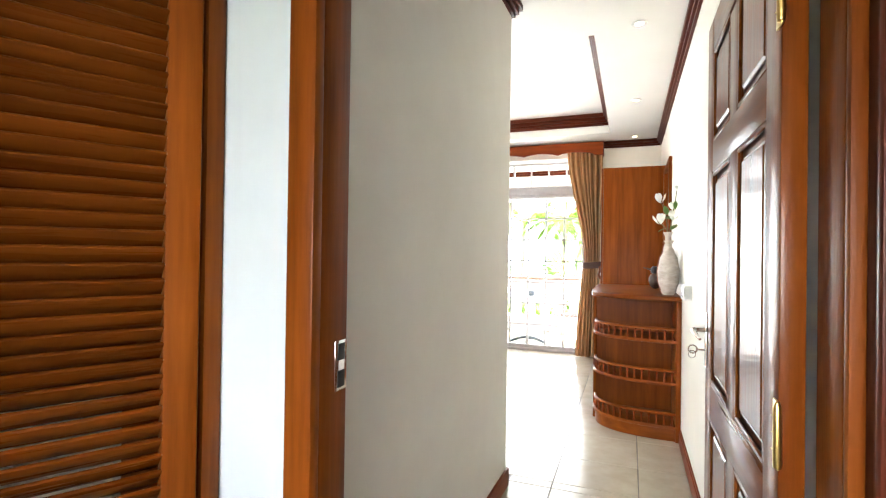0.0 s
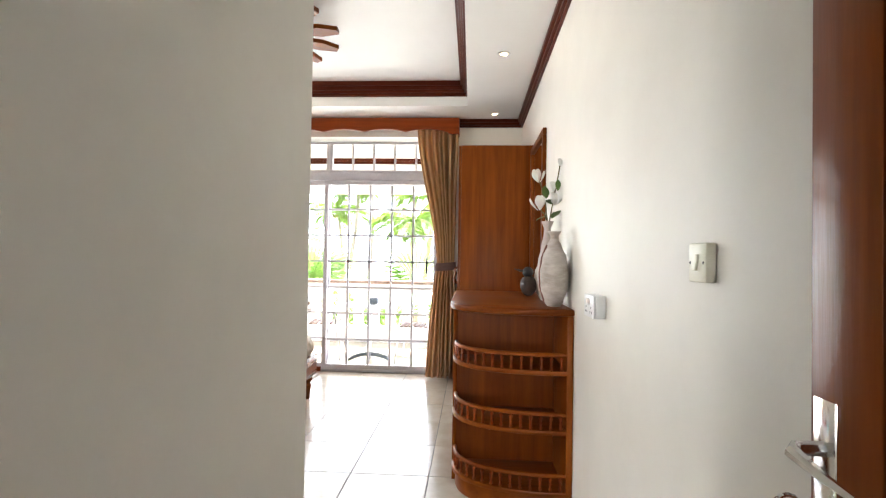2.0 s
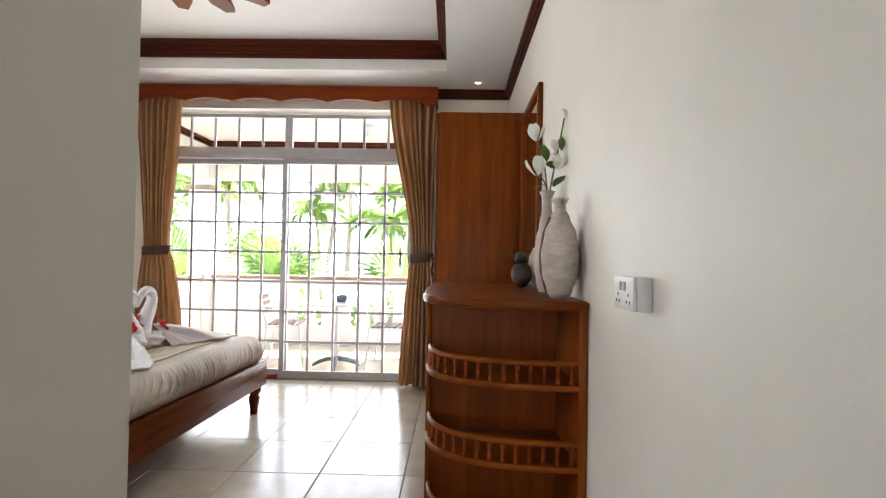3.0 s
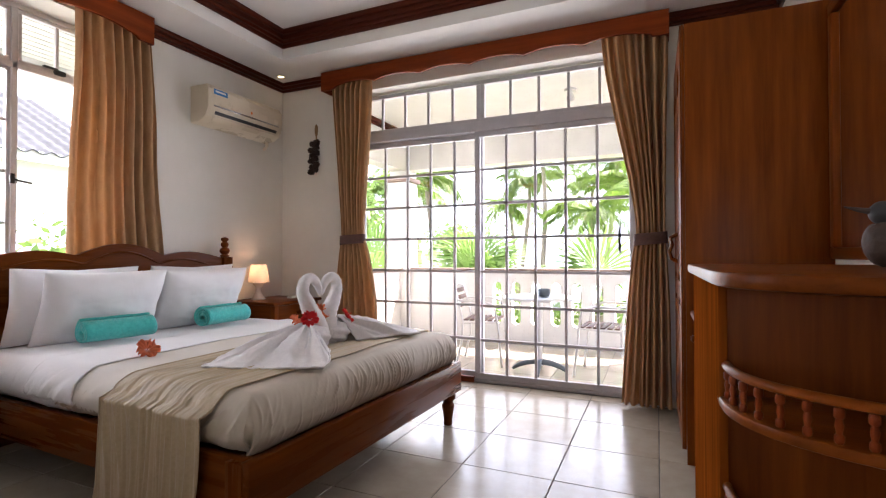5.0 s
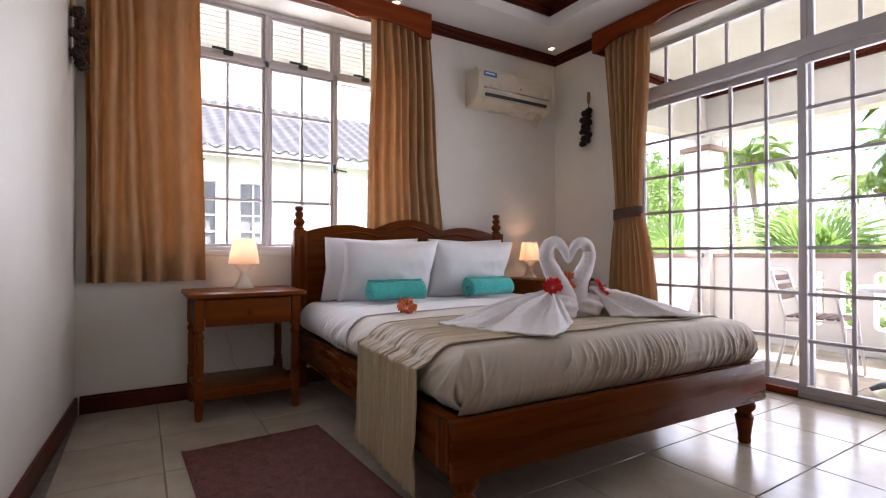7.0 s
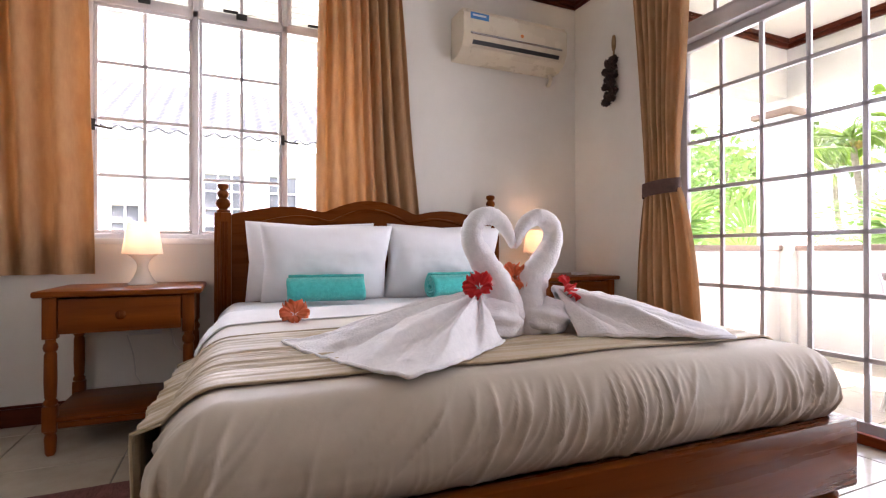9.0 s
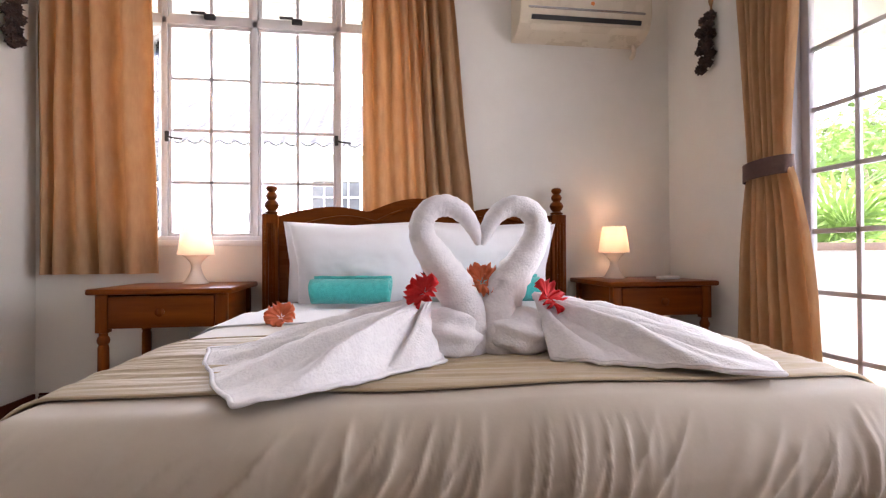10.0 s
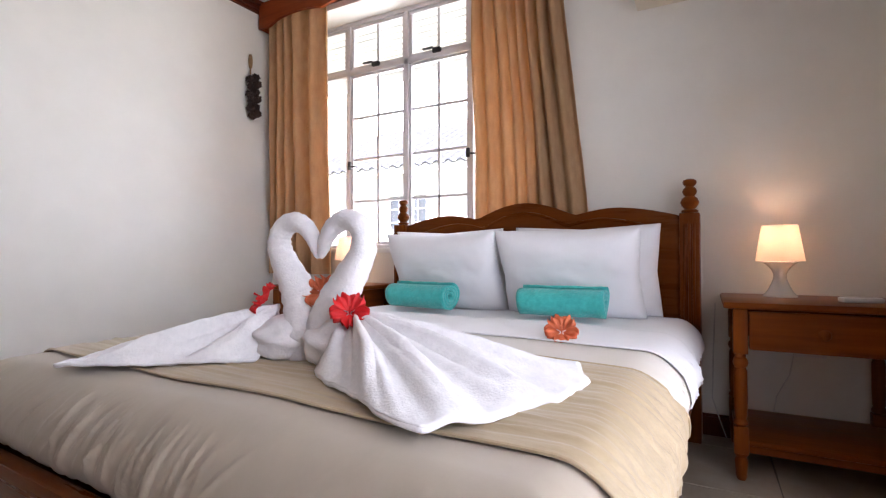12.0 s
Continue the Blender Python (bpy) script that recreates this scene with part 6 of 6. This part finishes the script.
hedge = bmesh.new()
rnd = random.Random(9)
for i in range(9000):
    x = rnd.uniform(-26, 16)
    y = 20 + 0.12 * (x + 4) ** 2 * 0.15 + rnd.uniform(0, 7)
    z = -3.0 + rnd.random() ** 0.8 * (1.7 + 1.3 * noise.noise(Vector((x * 0.25, y * 0.2, 0)))) + (2.2 if x < -9 else 0) * rnd.random()
    s = rnd.uniform(0.10, 0.26)
    d = Vector((rnd.gauss(0, 1), rnd.gauss(0, 1), rnd.gauss(0, 0.6))).normalized()
    w = d.orthogonal().normalized() * s * 0.45
    c = Vector((x, y, z))
    hedge.faces.new([hedge.verts.new(p) for p in (c - d * s, c + w, c + d * s, c - w)])
h = mesh_object("shrubbery", hedge, FROND, 0)
tagged(h, "dense green shrubs behind the palms", "shrubs", "", "stuff")
bush = bmesh.new()
for i in range(3600):
    a, u = rnd.uniform(0, 6.283), rnd.random()
    r_ = 1.5 * rnd.random() ** 0.4
    c = Vector((-8.3 + r_ * math.cos(a), 8.2 + 1.2 * r_ * math.sin(a), -3.1 + 5.6 * u * (1 - 0.25 * r_)))
    s = rnd.uniform(0.05, 0.13)
    d = Vector((rnd.gauss(0, 1), rnd.gauss(0, 1), rnd.gauss(0, 0.6))).normalized()
    w = d.orthogonal().normalized() * s * 0.5
    bush.faces.new([bush.verts.new(p) for p in (c - d * s, c + w, c + d * s, c - w)])
tagged(mesh_object("shrubbery", bush, FANLEAF, 0), "leafy green shrub beside the house", "shrubs", "", "stuff")

house = thing("house", -9.6, 3.5, -3.2, 0, "white two-storey house with a tiled roof and barred windows", "house")
WINS = ((-0.55, 3.95, 0.42, 0.85), (0.85, 3.55, 0.9, 1.85), (1.95, 3.55, 0.5, 1.85), (-3.2, 3.6, 1.0, 1.8))
ys = sorted(WINS)
edge = -5.5
for y, z, w, hgt in ys:
    part("wall", box(-0.2, 0, edge, y - w / 2, 0, 5.95), STONE, house)
    part("wall", box(-0.2, 0, y - w / 2, y + w / 2, 0, z), STONE, house)
    part("wall", box(-0.2, 0, y - w / 2, y + w / 2, z + hgt, 5.95), STONE, house)
    edge = y + w / 2
part("wall", box(-0.2, 0, edge, 3.0, 0, 5.95), STONE, house)
part("wall", box(-5.0, -0.2, 2.8, 3.0, 0, 5.95), STONE, house)
part("wall", box(-5.0, -0.2, -5.5, -5.3, 0, 5.95), STONE, house)
part("wall", box(-3.2, -3.0, 3.0, 5.4, 0, 5.95), STONE, house)
part("porch_floor", box(-3.0, 0.0, 3.0, 5.4, 2.9, 3.1), STONE, house)
for y in (4.2, 5.3):
    c = part("column", box(-0.30, -0.02, y - 0.13, y + 0.13, 3.1, 5.5, 0.01), STONE, house)
part("porch_beam", box(-0.34, 0.0, 3.0, 5.5, 5.5, 5.95), STONE, house)
for y, z, w, hgt in WINS:
    wn_ = part("window", box(-0.12, -0.10, y - w / 2, y + w / 2, z, z + hgt), INSIDE, house, "dark window with white bars", smooth=0)
    bars = bmesh.new()
    nx, nz = max(2, round(w / 0.24)), max(2, round(hgt / 0.30))
    for i in range(nx + 1):
        yy = y - w / 2 + w * i / nx
        box(-0.10, -0.06, yy - 0.016, yy + 0.016, z, z + hgt, bm=bars)
    for i in range(nz + 1):
        zz = z + hgt * i / nz
        box(-0.099, -0.061, y - w / 2, y + w / 2, zz - 0.016, zz + 0.016, bm=bars)
    part("window_bars", bars, ALU, wn_)
    part("sill", box(-0.02, 0.06, y - w / 2 - 0.05, y + w / 2 + 0.05, z - 0.07, z, 0.005), STONE, wn_)
part("fascia", box(0.42, 0.46, -6.0, 5.9, 5.80, 5.98), STONE, house)
part("soffit", box(-0.2, 0.42, -6.0, 5.9, 5.90, 5.95), STONE, house)


def roof_point(u, v):
    x, y = 0.52 - 3.4 * v, -6.1 + 12.1 * u
    course = (v * 13) % 1.0
    return x, y, 5.93 + 1.75 * v + 0.028 * math.cos(2 * math.pi * y / 0.27) + 0.035 * (1 - course)


tagged(part("roof", sheet(430, 78, roof_point, 0.02), ROOFT, house, "grey wavy clay roof tiles", smooth=40), "", "", "", "stuff")
part("roof_back", box(-6.5, -2.88, -6.1, 6.0, 7.60, 7.66), ROOFT, house)

# ---- floor tiles, a piece each ----
TS, GAP = 0.45, 0.005


def tiles(parent, x0, x1, y0, y1, z, material):
    """Tiles on the room's grid between the given lines, cut at the edges; whole ones share one mesh."""
    whole = None
    for i in range(math.floor((x0 + 0.645) / TS), math.ceil((x1 + 0.645) / TS)):
        for j in range(math.floor((y0 - 5.944) / TS), math.ceil((y1 - 5.944) / TS)):
            ax, bx = -0.645 + TS * i, -0.645 + TS * (i + 1)
            ay, by = 5.944 + TS * j, 5.944 + TS * (j + 1)
            cx0, cx1, cy0, cy1 = max(ax, x0), min(bx, x1), max(ay, y0), min(by, y1)
            if cx1 - cx0 < 0.03 or cy1 - cy0 < 0.03:
                continue
            full = cx1 - cx0 > TS - 1e-6 and cy1 - cy0 > TS - 1e-6
            if full and whole:
                o = new("tile", whole)
                o.parent = parent
            else:
                g = GAP / 2
                o = part("tile", box(g, cx1 - cx0 - g, g, cy1 - cy0 - g, -0.012, 0.0, 0.0016, seg=1), material, parent)
                if full:
                    whole = o.data
            o.location = (cx0, cy0, z)


tiles(floor_room, WEST, EAST, SOUTH + 0.06, 6.985, 0.0, TILE)
tiles(floor_room, CORNER_X, EAST, DOOR_Y1 + 0.1, SOUTH + 0.06, 0.0, TILE)
tiles(floor, -0.36, EAST, -1.4, DOOR_Y1 + 0.1, 0.0, TILE)
bf = bpy.data.objects["balcony_floor"]
tiles(bf, PXW + 0.06, PXE, 7.13, PY - 0.06, BF, TILE)
